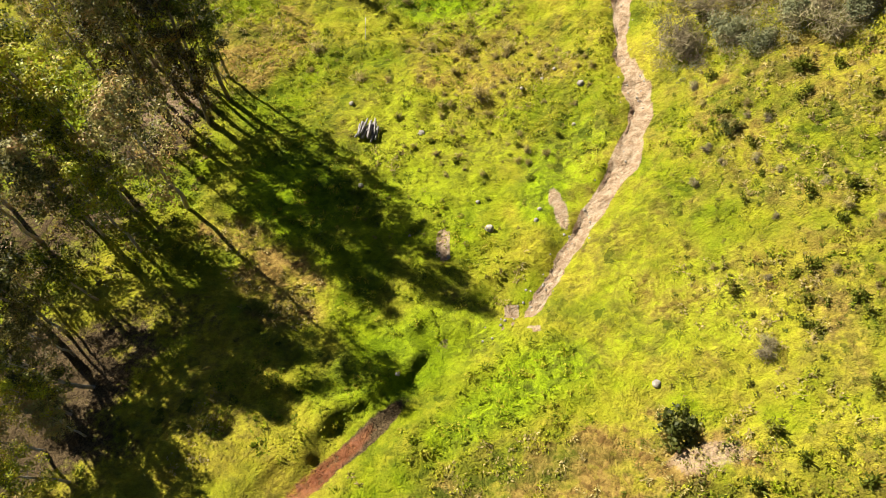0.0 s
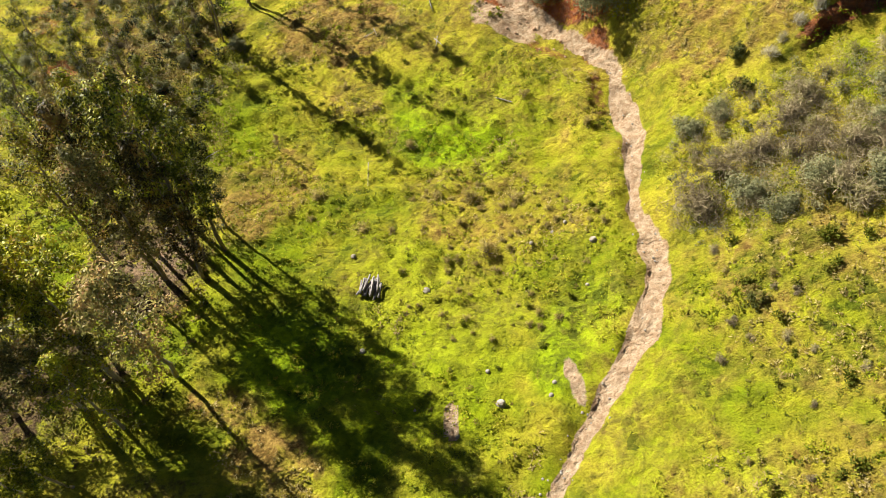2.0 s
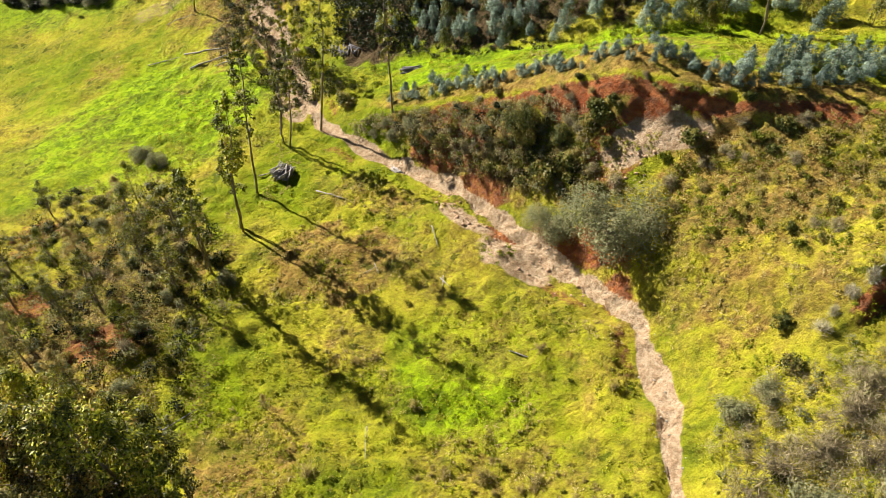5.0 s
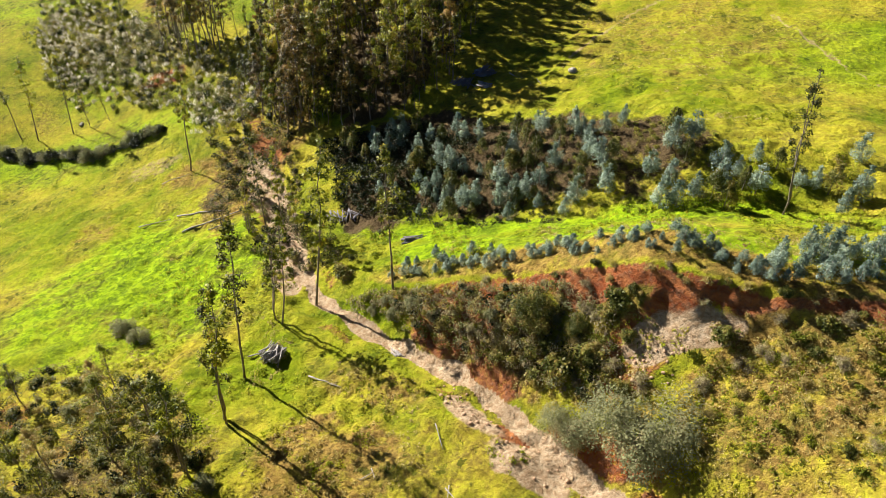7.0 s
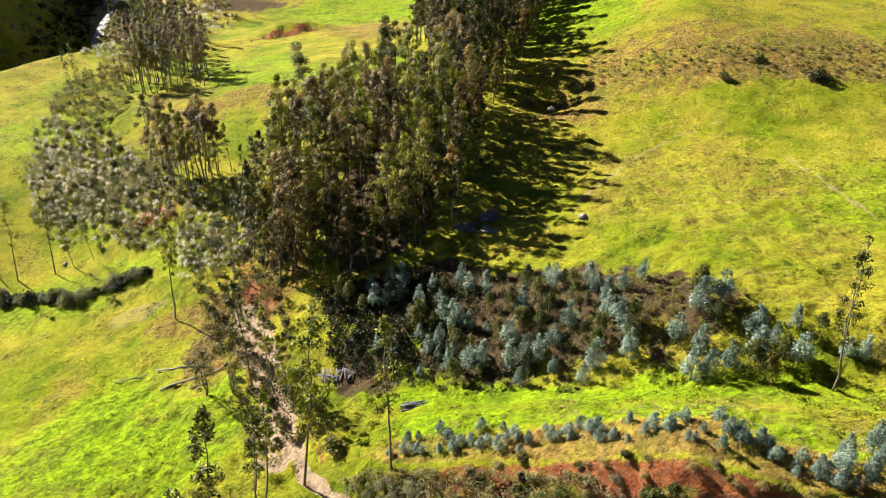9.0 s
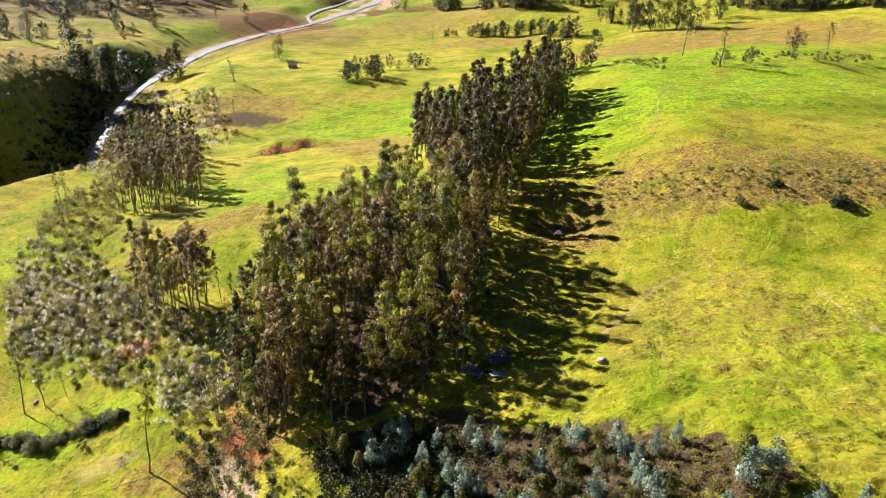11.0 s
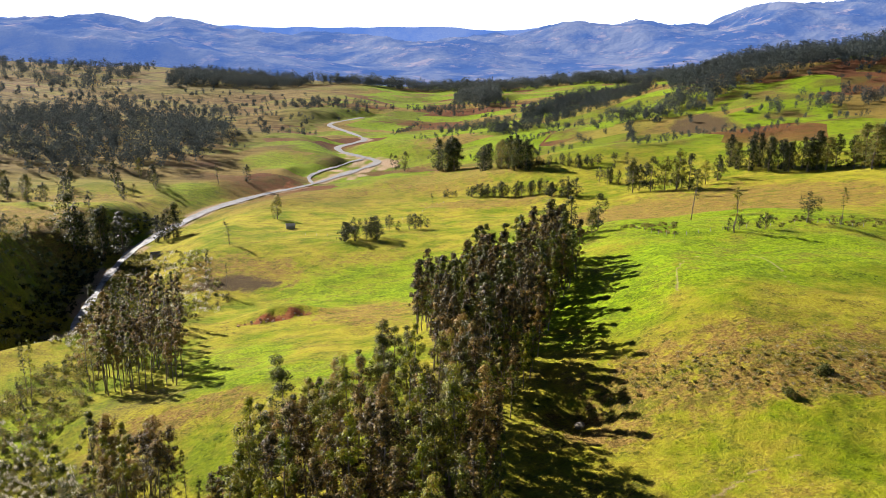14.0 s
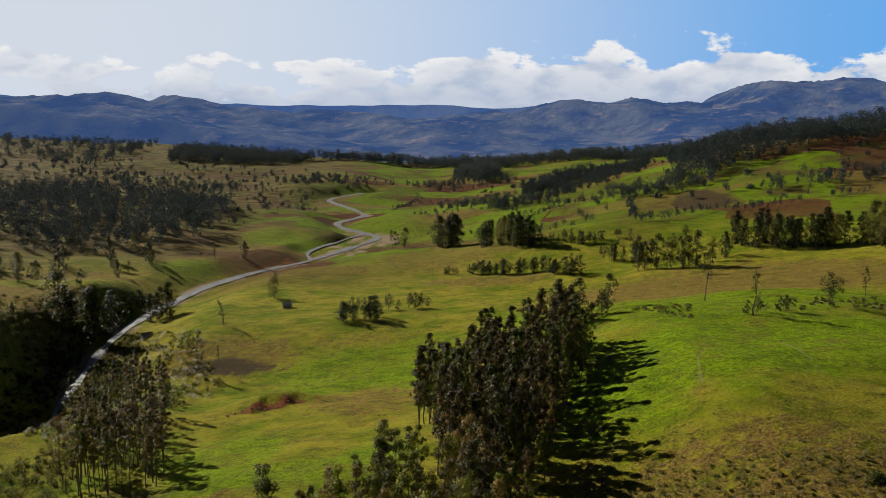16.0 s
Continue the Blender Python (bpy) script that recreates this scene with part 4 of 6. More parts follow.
def joined_trees(name, placed, label):
    """Trees beyond counting, joined into one object: each from its pattern, turned and scaled."""
    data, V, F, M, n = {}, [], [], [], 0
    mats = []
    for meshes, x, y, s in placed:
        a = rng.uniform(0, 6.28)
        c, q = math.cos(a), math.sin(a)
        for me in meshes:
            if me.name not in data:
                co = np.empty(len(me.vertices) * 3, np.float32)
                me.vertices.foreach_get("co", co)
                quads = [tuple(p.vertices) for p in me.polygons if len(p.vertices) == 4]
                data[me.name] = (co.reshape(-1, 3), np.array(quads, np.int32))
            co, quads = data[me.name]
            if me.materials[0] not in mats:
                mats.append(me.materials[0])
            w = np.stack([(co[:, 0] * c - co[:, 1] * q) * s + x, (co[:, 0] * q + co[:, 1] * c) * s + y, co[:, 2] * s + at(x, y)], 1)
            V.append(w), F.append(quads + n), M.append(np.full(len(quads), mats.index(me.materials[0]), np.int32))
            n += len(w)
    me = mesh_of(name, np.concatenate(V), np.concatenate(F), mats[0])
    for m in mats[1:]:
        me.materials.append(m)
    me.polygons.foreach_set("material_index", np.concatenate(M))
    tagged(new(name, me), label, "trees", kind="stuff")


def scatter(poly, n, gap, tries=60):
    """Places inside a polygon, no two nearer than the gap."""
    P = np.array(poly, float)
    lo, hi, out, grid = P.min(0), P.max(0), [], {}
    Q = rng.uniform(lo, hi, (n * tries, 2))
    inside = np.zeros(len(Q), bool)
    for (ax, ay), (bx, by) in zip(P, np.roll(P, 1, axis=0)):
        if ay != by:
            inside ^= ((ay > Q[:, 1]) != (by > Q[:, 1])) & (Q[:, 0] < (bx - ax) * (Q[:, 1] - ay) / (by - ay) + ax)
    for x, y in Q[inside]:
        if len(out) >= n:
            break
        i, j = int(x // gap), int(y // gap)
        near = [o for di in (-1, 0, 1) for dj in (-1, 0, 1) for o in grid.get((i + di, j + dj), ())]
        if all((x - u) ** 2 + (y - v) ** 2 > gap * gap for u, v in near):
            grid.setdefault((i, j), []).append((x, y))
            out.append((float(x), float(y)))
    return out


TC = ("trunk", "crown")
SL = ("stem", "foliage")


def gum(i):
    """Six near eucalypts with full crowns; heights about 30 m."""
    mats = (M_EUC, M_EUC_LIME, M_EUC, M_EUC_BROWN, M_EUC, M_EUC_GREY)
    i %= 6
    return proto(("gum", i), lambda: tall_tree(100 + i, 30, (0.20, 0.26, 0.24, 0.20, 0.24, 0.28)[i], (4.2, 3.8, 4.4, 4.0, 3.8, 4.0)[i], 58, 6000, 0.42, mats[i], M_BARK, 1 + (i == 2), 0.30, 0.02 * (i - 2)))


def low_gum(i):
    """Eucalypts with wide grey-green crowns that begin low; heights about 20 m."""
    i %= 4
    return proto(("low", i), lambda: tall_tree(150 + i, 20, (0.28, 0.34, 0.24, 0.36)[i], (3.7, 3.3, 3.5, 3.1)[i], 50, 5200, 0.34, (M_EUC_GREY, M_EUC, M_EUC_LIME, M_EUC_GREY)[i], M_BARK_PALE, (1, 2, 1, 1)[i], 0.2, 0.03 * (i - 1)))


def spire_gum(i):
    """Forest eucalypts, narrower, leafy from low down; heights about 20 m."""
    mats = (M_EUC, M_EUC_LIME, M_EUC_BROWN, M_EUC_BROWN, M_EUC)
    i %= 5
    return proto(("spire", i), lambda: tall_tree(200 + i, 20, (0.14, 0.20, 0.16, 0.24, 0.18)[i], (3.4, 3.0, 3.1, 3.2, 3.3)[i], 34, 4200, 0.37, mats[i], M_BARK, 1, 0.2, 0.0, 0.0 if i in (0, 2, 4) else 1.0))


def small_gum(i):
    """Half-grown eucalypts with feathery open crowns; heights about 10 m."""
    i %= 4
    return proto(("small", i), lambda: tall_tree(170 + i, 10, (0.14, 0.22, 0.12, 0.2)[i], (2.3, 1.9, 2.1, 1.8)[i], 46, 3000, 0.22, (M_EUC, M_EUC_GREY, M_EUC_LIME, M_EUC)[i], M_BARK, (2, 1, 1, 2)[i], 0.11, 0.03 * (i - 1)))


def belt_gum(i):
    """Eucalypts of the long belt behind; heights about 20 m."""
    i %= 4
    return proto(("belt", i), lambda: tall_tree(250 + i, 20, (0.2, 0.26, 0.18, 0.3)[i], (3.0, 2.6, 2.8, 2.7)[i], 36, 2300, 0.54, (M_EUC, M_EUC_BROWN, M_EUC_BROWN, M_EUC_LIME)[i], M_BARK, 1, 0.2, 0.0, 0.0 if i in (0, 2) else 1.0))


def thin_gum(i):
    """Lone slender eucalypts with a sparse high crown; heights about 20 m."""
    i %= 4
    return proto(("thin", i), lambda: tall_tree(300 + i, 20, (0.40, 0.45, 0.36, 0.42)[i], (1.5, 1.35, 1.7, 1.5)[i], 40, 1500, 0.36, (M_EUC, M_EUC_LIME, M_EUC, M_EUC_LIME)[i], M_BARK, (1, 1, 2, 1)[i], 0.115, 0.04 * (i - 1)))


def grove_gum(i):
    """Eucalypts with bare stems and bushy brownish crowns; heights about 20 m."""
    i %= 3
    return proto(("grove", i), lambda: tall_tree(330 + i, 20, (0.40, 0.46, 0.36)[i], (2.7, 2.4, 2.9)[i], 30, 3000, 0.36, (M_EUC_BROWN, M_EUC, M_EUC_BROWN)[i], M_BARK, 1, 0.17, 0.03 * (i - 1)))


def far_tree(i):
    """Field trees of the middle distance with full, low crowns; heights about 12 m."""
    mats = (M_PINE_SHADE, M_PINE_SHADE, M_EUC, M_PINE_SHADE, M_SHRUB)
    i %= 5
    return proto(("far", i), lambda: tall_tree(400 + i, 12, (0.10, 0.05, 0.14, 0.06, 0.06)[i], (4.0, 3.2, 3.6, 4.6, 3.8)[i], 48, 1700, 0.55, mats[i], M_BARK, 1, 0.2, 0.02, 1.0, 0.6))


def young(i):
    i %= 5
    return proto(("young", i), lambda: young_tree(500 + i, 3.8, (1.35, 1.15, 1.5, 1.2, 1.5)[i], 1300, 0.21, (M_BLUE, M_BLUE, M_BLUE, M_BLUE, M_SHRUB)[i]))


def shrub(kind, i):
    spec = {"sage": (3.2, 3.2, 3000, 0.30, M_SAGE, 0.7, False), "green": (1.6, 1.5, 1100, 0.26, M_SHRUB, 0.75, False), "twig": (1.9, 1.5, 1300, 0.60, M_TWIG, 0.07, False),
            "plume": (1.3, 1.5, 420, 0.80, M_SILVER, 0.06, True), "weed": (0.55, 0.40, 130, 0.24, M_WEED, 0.4, True), "lime": (1.0, 0.9, 500, 0.24, M_EUC_LIME, 0.5, False),
            "thicket": (4.4, 4.6, 9000, 0.28, M_SHRUB, 0.6, False), "willow": (5.0, 5.4, 11000, 0.27, M_SAGE, 0.45, False), "dark": (2.2, 2.0, 900, 0.42, M_PINE_SHADE, 0.5, False), "dry": (1.3, 1.1, 420, 0.44, M_STRAW, 0.14, True)}[kind]
    i %= 1 if kind in ("willow", "thicket") else 2
    return proto((kind, i), lambda: shrub_mesh(600 + i * 17 + len(kind), *spec))


LABEL = {"sage": "rounded grey-green bush on the slope", "green": "dark green leafy shrub in the grass", "twig": "grey half-bare twiggy shrub on the dry slope", "plume": "silvery plumed shrub on the bank",
         "weed": "small dark weed clump in the pasture", "lime": "fresh lime-green shrub in the grass", "thicket": "large dense dark green thicket below the scarp", "willow": "large grey-green bush overhanging the ravine", "dark": "dark green bushy hedge plant", "dry": "straw-coloured dry tussock bush"}


def bush(kind, x, y, size=1.0, i=0, group="", squash=1.0):
    if kind == "weed":
        return stand("weed_clump", shrub(kind, i)[1:], SL[1:], x, y, size, LABEL[kind], "shrub", group or "weeds", squash=squash)
    return stand("shrub", shrub(kind, i), SL, x, y, size, LABEL[kind], "shrub", group or kind + " shrubs", squash=squash)


def cover(name, poly, n, gap, r0, r1, leaves, leaf, mat, label, flat=0.75, upright=0.4, slim=0.75, up=0.0):
    """Low growth that nobody could count: leafy lobes over the ground, joined."""
    g = np.random.default_rng(n)
    spots = scatter(poly, n, gap, 25)
    P = np.array(spots)
    r = g.uniform(r0, r1, len(P)) * g.uniform(0.6, 1.0, len(P))
    Z = ats(P[:, 0], P[:, 1])
    lob = np.repeat(np.arange(len(P)), 3)
    off = g.normal(0, 0.55, (len(lob), 3)) * r[lob][:, None]
    C = np.stack([P[lob, 0] + off[:, 0], P[lob, 1] + off[:, 1], Z[lob] + r[lob] * flat * g.uniform(0.25, 0.75, len(lob))], 1)
    rr = r[lob] * g.uniform(0.5, 0.85, len(lob))
    V, F = leaf_quads(C, rr, np.full(len(lob), max(4, leaves // 3)), leaf, leaf * slim, g, -upright, flat, up)
    ob = new(name, mesh_of(name, V, F, mat))
    tagged(ob, label, "undergrowth", kind="stuff")


# ---- the near grove, left of the pasture ----
GROVE = "tall eucalyptus grove"
for k, (x, y, h) in enumerate([(-24.8, 44.8, 30.5), (-22.8, 45.6, 27), (-27.6, 45.6, 29), (-30.0, 44.2, 27), (-31.6, 47.0, 26), (-28.0, 42.0, 26), (-33.4, 43.0, 24), (-31.8, 51.0, 25), (-26.4, 48.4, 25), (-24.4, 42.2, 24), (-23.4, 49.0, 20)]):
    stand("eucalyptus_tree", gum(k), TC, x, y, h / 33, "tall dark green eucalyptus with bare lower trunk", "tree", GROVE, rng.normal(0, 0.025), rng.uniform(0, 6), squash=0.9)
for k, (x, y, h) in enumerate([(-24.0, 30.6, 19), (-28.6, 30.2, 16), (-31.0, 33.4, 21), (-34.2, 30.8, 19), (-37.6, 33.6, 22), (-36.0, 36.4, 19), (-38.4, 38.0, 23), (-30.8, 27.4, 17), (-36.6, 27.0, 18), (-41.0, 31.0, 20), (-27.0, 25.6, 14)]):
    stand("eucalyptus_tree", low_gum(k), TC, x, y, h / 18.8, "tall grey-leaved eucalyptus with slender trunk", "tree", GROVE, rng.normal(0, 0.04), rng.uniform(0, 6))
for k, (x, y, h) in enumerate([(-29.4, 20.6, 12), (-31.4, 17.6, 13), (-30.0, 15.4, 11), (-27.4, 12.6, 12), (-28.6, 10.4, 11), (-26.8, 8.6, 9), (-33.4, 20.2, 13), (-32.8, 14.0, 12), (-27.0, 5.2, 11), (-29.8, 7.6, 12), (-28.2, 2.2, 11), (-25.4, 0.6, 10), (-26.6, -3.0, 10)]):
    stand("eucalyptus_tree", low_gum(k + 2), TC, x, y, h / 20, "leaning young eucalyptus with yellow-green crown", "tree", GROVE, rng.normal(0.05, 0.05), rng.uniform(0, 6))
for k, (x, y) in enumerate(scatter([(-44, -6), (-30.5, -6), (-31, 8), (-34, 20), (-44, 24)], 9, 3.4)):
    stand("eucalyptus_tree", low_gum(1), TC, x, y, rng.uniform(0.75, 1.05), "dark green eucalyptus in the grove's shade", "tree", GROVE, rng.normal(0, 0.04), rng.uniform(0, 6))
for k, (x, y) in enumerate([(-31, 148), (-24.5, 128), (-38.7, 159.4), (-29.6, 154.5), (-36.8, 169.2), (-46.2, 181.9), (-32.5, 129)]):
    stand("eucalyptus_tree", (spire_gum(k) if k % 2 else thin_gum(k)), TC, x, y, rng.uniform(0.42, 0.72), "slender eucalyptus on the eroded bank", "tree", "eucalypts on the eroded bank", rng.normal(0, 0.04), rng.uniform(0, 6))
for k, (x, y) in enumerate(scatter([(-38, 56), (-34, 72), (-36, 82), (-44, 98), (-60, 98), (-60, 74), (-46, 56)], 20, 3.6)):
    stand("eucalyptus_tree", small_gum(k + 1), TC, x, y, rng.uniform(0.45, 1.05), "bushy half-grown eucalyptus on the scrubby slope", "tree", "eucalypts on the scrubby slope")

# ---- lone slender eucalypts along the ravine and fields: x, y, height, lean, towards ----
LONE = [(-26.6, 96.6, 25, 0.12, 1.57), (-27.3, 89.4, 24, 0.12, 1.57), (-27.9, 90.2, 20, 0.10, 1.57), (-29.4, 81.0, 20, 0.10, 1.57), (-30.2, 81.9, 18, 0.08, 1.57), (-23.3, 106.0, 19, 0.05, 1.4), (-24.2, 106.8, 17, 0.02, 2.0), (-19.1, 109.4, 26, 0.04, 1.5),
        (-8.2, 107.0, 23, 0.02, 1.5), (-48.6, 153.2, 22, 0.06, 1.5), (38.4, 105.4, 18, -0.09, 1.5), (-92.0, 181.3, 20, 0.03, 1.5), (-83.3, 180.9, 19, 0.02, 1.5), (-96.1, 182.2, 18, 0, 0), (-79.5, 181.6, 10, 0, 0), (-74.8, 181.7, 9, 0, 0), (-30.1, 131.0, 20, 0.03, 1.4), (-26.6, 129.6, 17, 0.02, 1.5), (-44.1, 193.2, 9.5, 0, 0), (-108, 262, 17, 0, 0), (-112, 268, 15, 0.03, 1), (-79, 212, 13, 0, 0), (-101, 246, 13, 0, 0)]
for k, (x, y, h, ln, way) in enumerate(LONE):
    stand("eucalyptus_tree", thin_gum(k), TC, x, y, h / 20, "lone slender eucalyptus with long bare trunk", "tree", "lone slender eucalypts", ln, way)
for k, (x, y, h) in enumerate([(-35.2, 88.2, 13), (-36.9, 130.2, 9), (-45, 96, 7), (-41, 90, 10), (-33, 78, 9), (-40, 62, 7), (-19.5, 61, 3.2), (-18.5, 57.5, 2.6), (-23.5, 48, 4.2)]):
    stand("eucalyptus_tree", small_gum(k + 3), TC, x, y, h / 10, "small spreading eucalyptus in the pasture", "tree", "small spreading trees", squash=1.2)

# ---- scrub round the ravine and the scarp ----
for k, (kind, x, y, s) in enumerate([("willow", 17.0, 76.4, 1.22), ("willow", 11.4, 80.8, 0.72), ("thicket", 8.7, 94.0, 0.85), ("thicket", 12.6, 91.0, 0.45), ("green", 16.4, 91, 1.3), ("green", 13.4, 87.5, 1.3), ("green", 10.5, 87, 1.4), ("dry", 4.5, 92, 1.3),
                                     ("green", -15.7, 113.5, 1.2), ("green", 25.3, 84.5, 1.0), ("green", 33.7, 83, 1.0), ("sage", -47.3, 110, 0.7), ("sage", -44, 107, 0.6), ("sage", 23.2, 54.0, 0.55), ("sage", 26.0, 55.0, 0.5),
                                     ("green", 24.4, 34, 0.75), ("lime", 24.6, 47.5, 0.8), ("green", 28.5, 61.5, 0.7), ("green", 28, 57, 0.8), ("green", 16.0, 8.0, 1.2), ("twig", 22.3, 13.6, 0.6)]):
    bush(kind, x, y, s, k)
for k, (x, y) in enumerate(scatter([(21.5, 43), (24, 53), (33, 55), (44, 56), (46, 46), (34, 42.5), (28, 42)], 22, 2.2)):
    bush("twig" if k % 3 else "sage", x, y, rng.uniform(1.0, 1.7) if k % 3 else rng.uniform(0.5, 0.8), k, "grey scrub by the track")
for k, (x, y) in enumerate(scatter([(-12, 106), (-2, 98), (6, 90), (13, 82), (18, 81), (17.5, 89), (10, 96), (0, 101), (-8, 106)], 28, 1.6)):
    bush(("green", "dry", "sage", "twig")[k % 4], x, y, (0.8, 0.9, 0.36, 0.7)[k % 4] * rng.uniform(0.8, 1.3), k, "scrub below the scarp")
for k, (x, y) in enumerate(scatter([(22, 84), (30, 83), (44, 80), (46, 62), (38, 66), (26, 70), (22, 78)], 44, 1.6)):
    bush(("lime", "green", "weed", "dry", "twig")[k % 5], x, y, (0.7, 0.6, 1.5, 0.8, 0.6)[k % 5] * rng.uniform(0.7, 1.2), k, "scrub above the ravine")
for k, (x, y) in enumerate(scatter([(-28, 66), (-27, 80), (-34, 92), (-58, 104), (-62, 88), (-50, 60), (-36, 54)], 40, 2.4)):
    bush(("green", "sage", "lime", "twig", "dry", "green")[k % 6], x, y, (0.8, 0.42, 0.8, 0.7, 0.9, 0.6)[k % 6] * rng.uniform(0.7, 1.3), k, "scrub on the left slope")
for k, (x, y) in enumerate(scatter([(20, 16), (22, 40), (46, 44), (48, 10), (30, 2), (16, 4)], 50, 2.0)):
    bush("weed", x, y, rng.uniform(0.6, 1.6), k, "weeds in the pasture")
for k, (x, y) in enumerate(scatter([(8, 28), (17, 45), (15, 62), (4, 74), (-16, 88), (-18, 60), (-8, 30)], 34, 2.2)):
    bush("weed" if k % 3 else "dry", x, y, rng.uniform(0.5, 1.1), k, "weeds in the pasture")

for k, (x, y) in enumerate(scatter([(-6, 38), (2, 33), (14, 36), (15.5, 48), (8, 56), (-6, 52)], 60, 0.9)):
    bush("dry", x, y, rng.uniform(0.25, 0.5), k, "tufts in the pasture")
for k, (x, y) in enumerate(scatter([(20, 14), (21.5, 40), (46, 43), (48, 10)], 70, 1.2)):
    bush(("dry", "twig", "weed")[k % 3], x, y, (0.42, 0.3, 1.3)[k % 3] * rng.uniform(0.7, 1.3), k, "tufts in the dry pasture")
for k, (x, y) in enumerate([(31.5, 60.6), (33, 61.6), (34.5, 62.6), (36, 63.6), (38, 64.4), (40, 64.8), (30.5, 59.4), (42.5, 64.6)]):
    bush("plume", x, y, rng.uniform(0.5, 0.8), k, "plumes along the red cut")
SLOPE = [(-15, 109), (-4, 99), (5, 90.5), (13, 83), (15.5, 84), (16.6, 91.3), (9.6, 97.4), (1, 102), (-9, 107)]
cover("scrub", SLOPE, 46, 1.3, 0.6, 1.7, 170, 0.26, M_SHRUB, "olive scrub covering the slope under the scarp", 0.85)
cover("dry_scrub", SLOPE, 150, 0.9, 0.5, 1.3, 110, 0.34, M_TWIG, "dry brown scrub under the scarp", 0.85, 1.0, 0.3)
cover("scrub", [(22, 84), (30, 83), (46, 82), (50, 62), (38, 65), (26, 70), (22, 78)], 200, 1.2, 0.4, 1.2, 60, 0.20, M_WEED, "weedy growth over the slope above the ravine", 0.6)
cover("dry_scrub", [(24, 84), (34, 83), (50, 82), (52, 64), (40, 66), (28, 72)], 240, 0.9, 0.3, 0.8, 36, 0.36, M_STRAW, "dry growth over the slope above the ravine", 0.7, 1.2, 0.14)
# dark bushes whose near-black leaves also paint shadow inside the scrub
cover("dark_scrub", SLOPE, 22, 1.4, 0.6, 1.4, 130, 0.28, M_PINE_SHADE, "dark green scrub under the scarp", 0.9)
for k, (x, y, h) in enumerate(SCARP[1:9]):
    x1, y1 = SCARP[k + 2][:2]
    for q in range(5):
        t = (q + rng.uniform(0.1, 0.9)) / 5
        bush(("dry", "twig", "green", "dry")[(k + q) % 4], x + (x1 - x) * t + float(rng.normal(0, 0.3)), y + (y1 - y) * t + float(rng.uniform(-2.2, 0.5)), float(rng.uniform(0.3, 0.65)), k + q, "growth along the scarp edge")
cover("scrub", SLOPE, 44, 1.6, 0.6, 1.5, 150, 0.22, M_SAGE, "grey-green scrub under the scarp", 0.85)
cover("scrub", SLOPE, 110, 1.2, 0.4, 1.0, 90, 0.2, M_WEED, "light green scrub under the scarp", 0.8)
LEFT = [(-26, 58), (-27, 80), (-34, 94), (-58, 106), (-66, 88), (-56, 56), (-36, 53)]
# dark bushes, doubling as painted shadow below the lighter scrub
cover("dark_scrub", LEFT, 60, 3.4, 0.9, 2.0, 240, 0.26, M_PINE_SHADE, "dark green scrub over the rough slope", 0.95)
cover("scrub", LEFT, 190, 2.2, 0.7, 2.0, 230, 0.21, M_SHRUB, "green scrub over the rough slope", 0.8)
cover("scrub", LEFT, 70, 2.4, 0.7, 1.6, 150, 0.22, M_SAGE, "grey scrub over the rough slope", 0.8)
cover("dry_scrub", LEFT, 130, 1.4, 0.4, 0.9, 60, 0.28, M_TWIG, "dry scrub over the rough slope", 0.8, 1.0, 0.3)
cover("scrub", [(20.5, 42), (22, 55), (33, 57), (50, 58), (52, 44), (34, 41)], 230, 1.2, 0.9, 2.1, 240, 0.50, M_TWIG, "grey twiggy scrub beside the track", 0.75, 0.4, 0.07)
cover("scrub", [(20.5, 42), (22, 55), (33, 57), (50, 58), (52, 44), (34, 41)], 90, 1.4, 0.6, 1.6, 130, 0.20, M_SAGE, "grey-green scrub beside the track", 0.75)
cover("weeds", [(17, 14), (20, 40), (48, 44), (50, 8), (30, -4), (6, -4)], 650, 0.9, 0.2, 0.6, 27, 0.18, M_WEED, "olive weeds through the dry pasture", 0.7, 0.3, 0.5, 0.7)
cover("weeds", [(8, 28), (17, 45), (16, 62), (4, 76), (-16, 90), (-19, 58), (-8, 28), (2, 18)], 330, 1.1, 0.15, 0.5, 24, 0.18, M_WEED, "olive weeds through the pasture", 0.7, 0.3, 0.5, 0.7)
cover("undergrowth", [(-46, 54), (-27, 54), (-23, 44), (-24, 30), (-28, 22), (-46, 20)], 240, 1.1, 0.3, 1.1, 42, 0.28, M_SHRUB, "green undergrowth beneath the eucalypts", 0.7)

# ---- plantation of young blue gums ----
PLANT = "young blue gum plantation"
ROWS_WEST = [(-5.3, 135.4), (-2.1, 133.9), (-0.2, 131.6), (-2.5, 129.7), (-0.3, 127.8), (1.5, 124.5), (3.2, 124.0), (-0.7, 123.3), (8.7, 130.0), (8.7, 127.0), (6.7, 125.5), (6.6, 122.3), (8.1, 121.5), (9.9, 121.0), (10.7, 131.3), (13.4, 133.4)]
ROWS_MIDDLE = [(17.3, 130.3), (21.1, 127.8), (24.1, 129.0), (17.2, 121.0), (19.6, 121.6), (20.3, 117.7), (16.3, 117.2), (19.8, 116.3), (21.1, 120.8), (25.2, 116.6), (27.3, 114.2), (28.8, 119.8), (29.8, 117.4), (28.6, 121.6), (31.2, 120.7), (25.3, 110.3)]
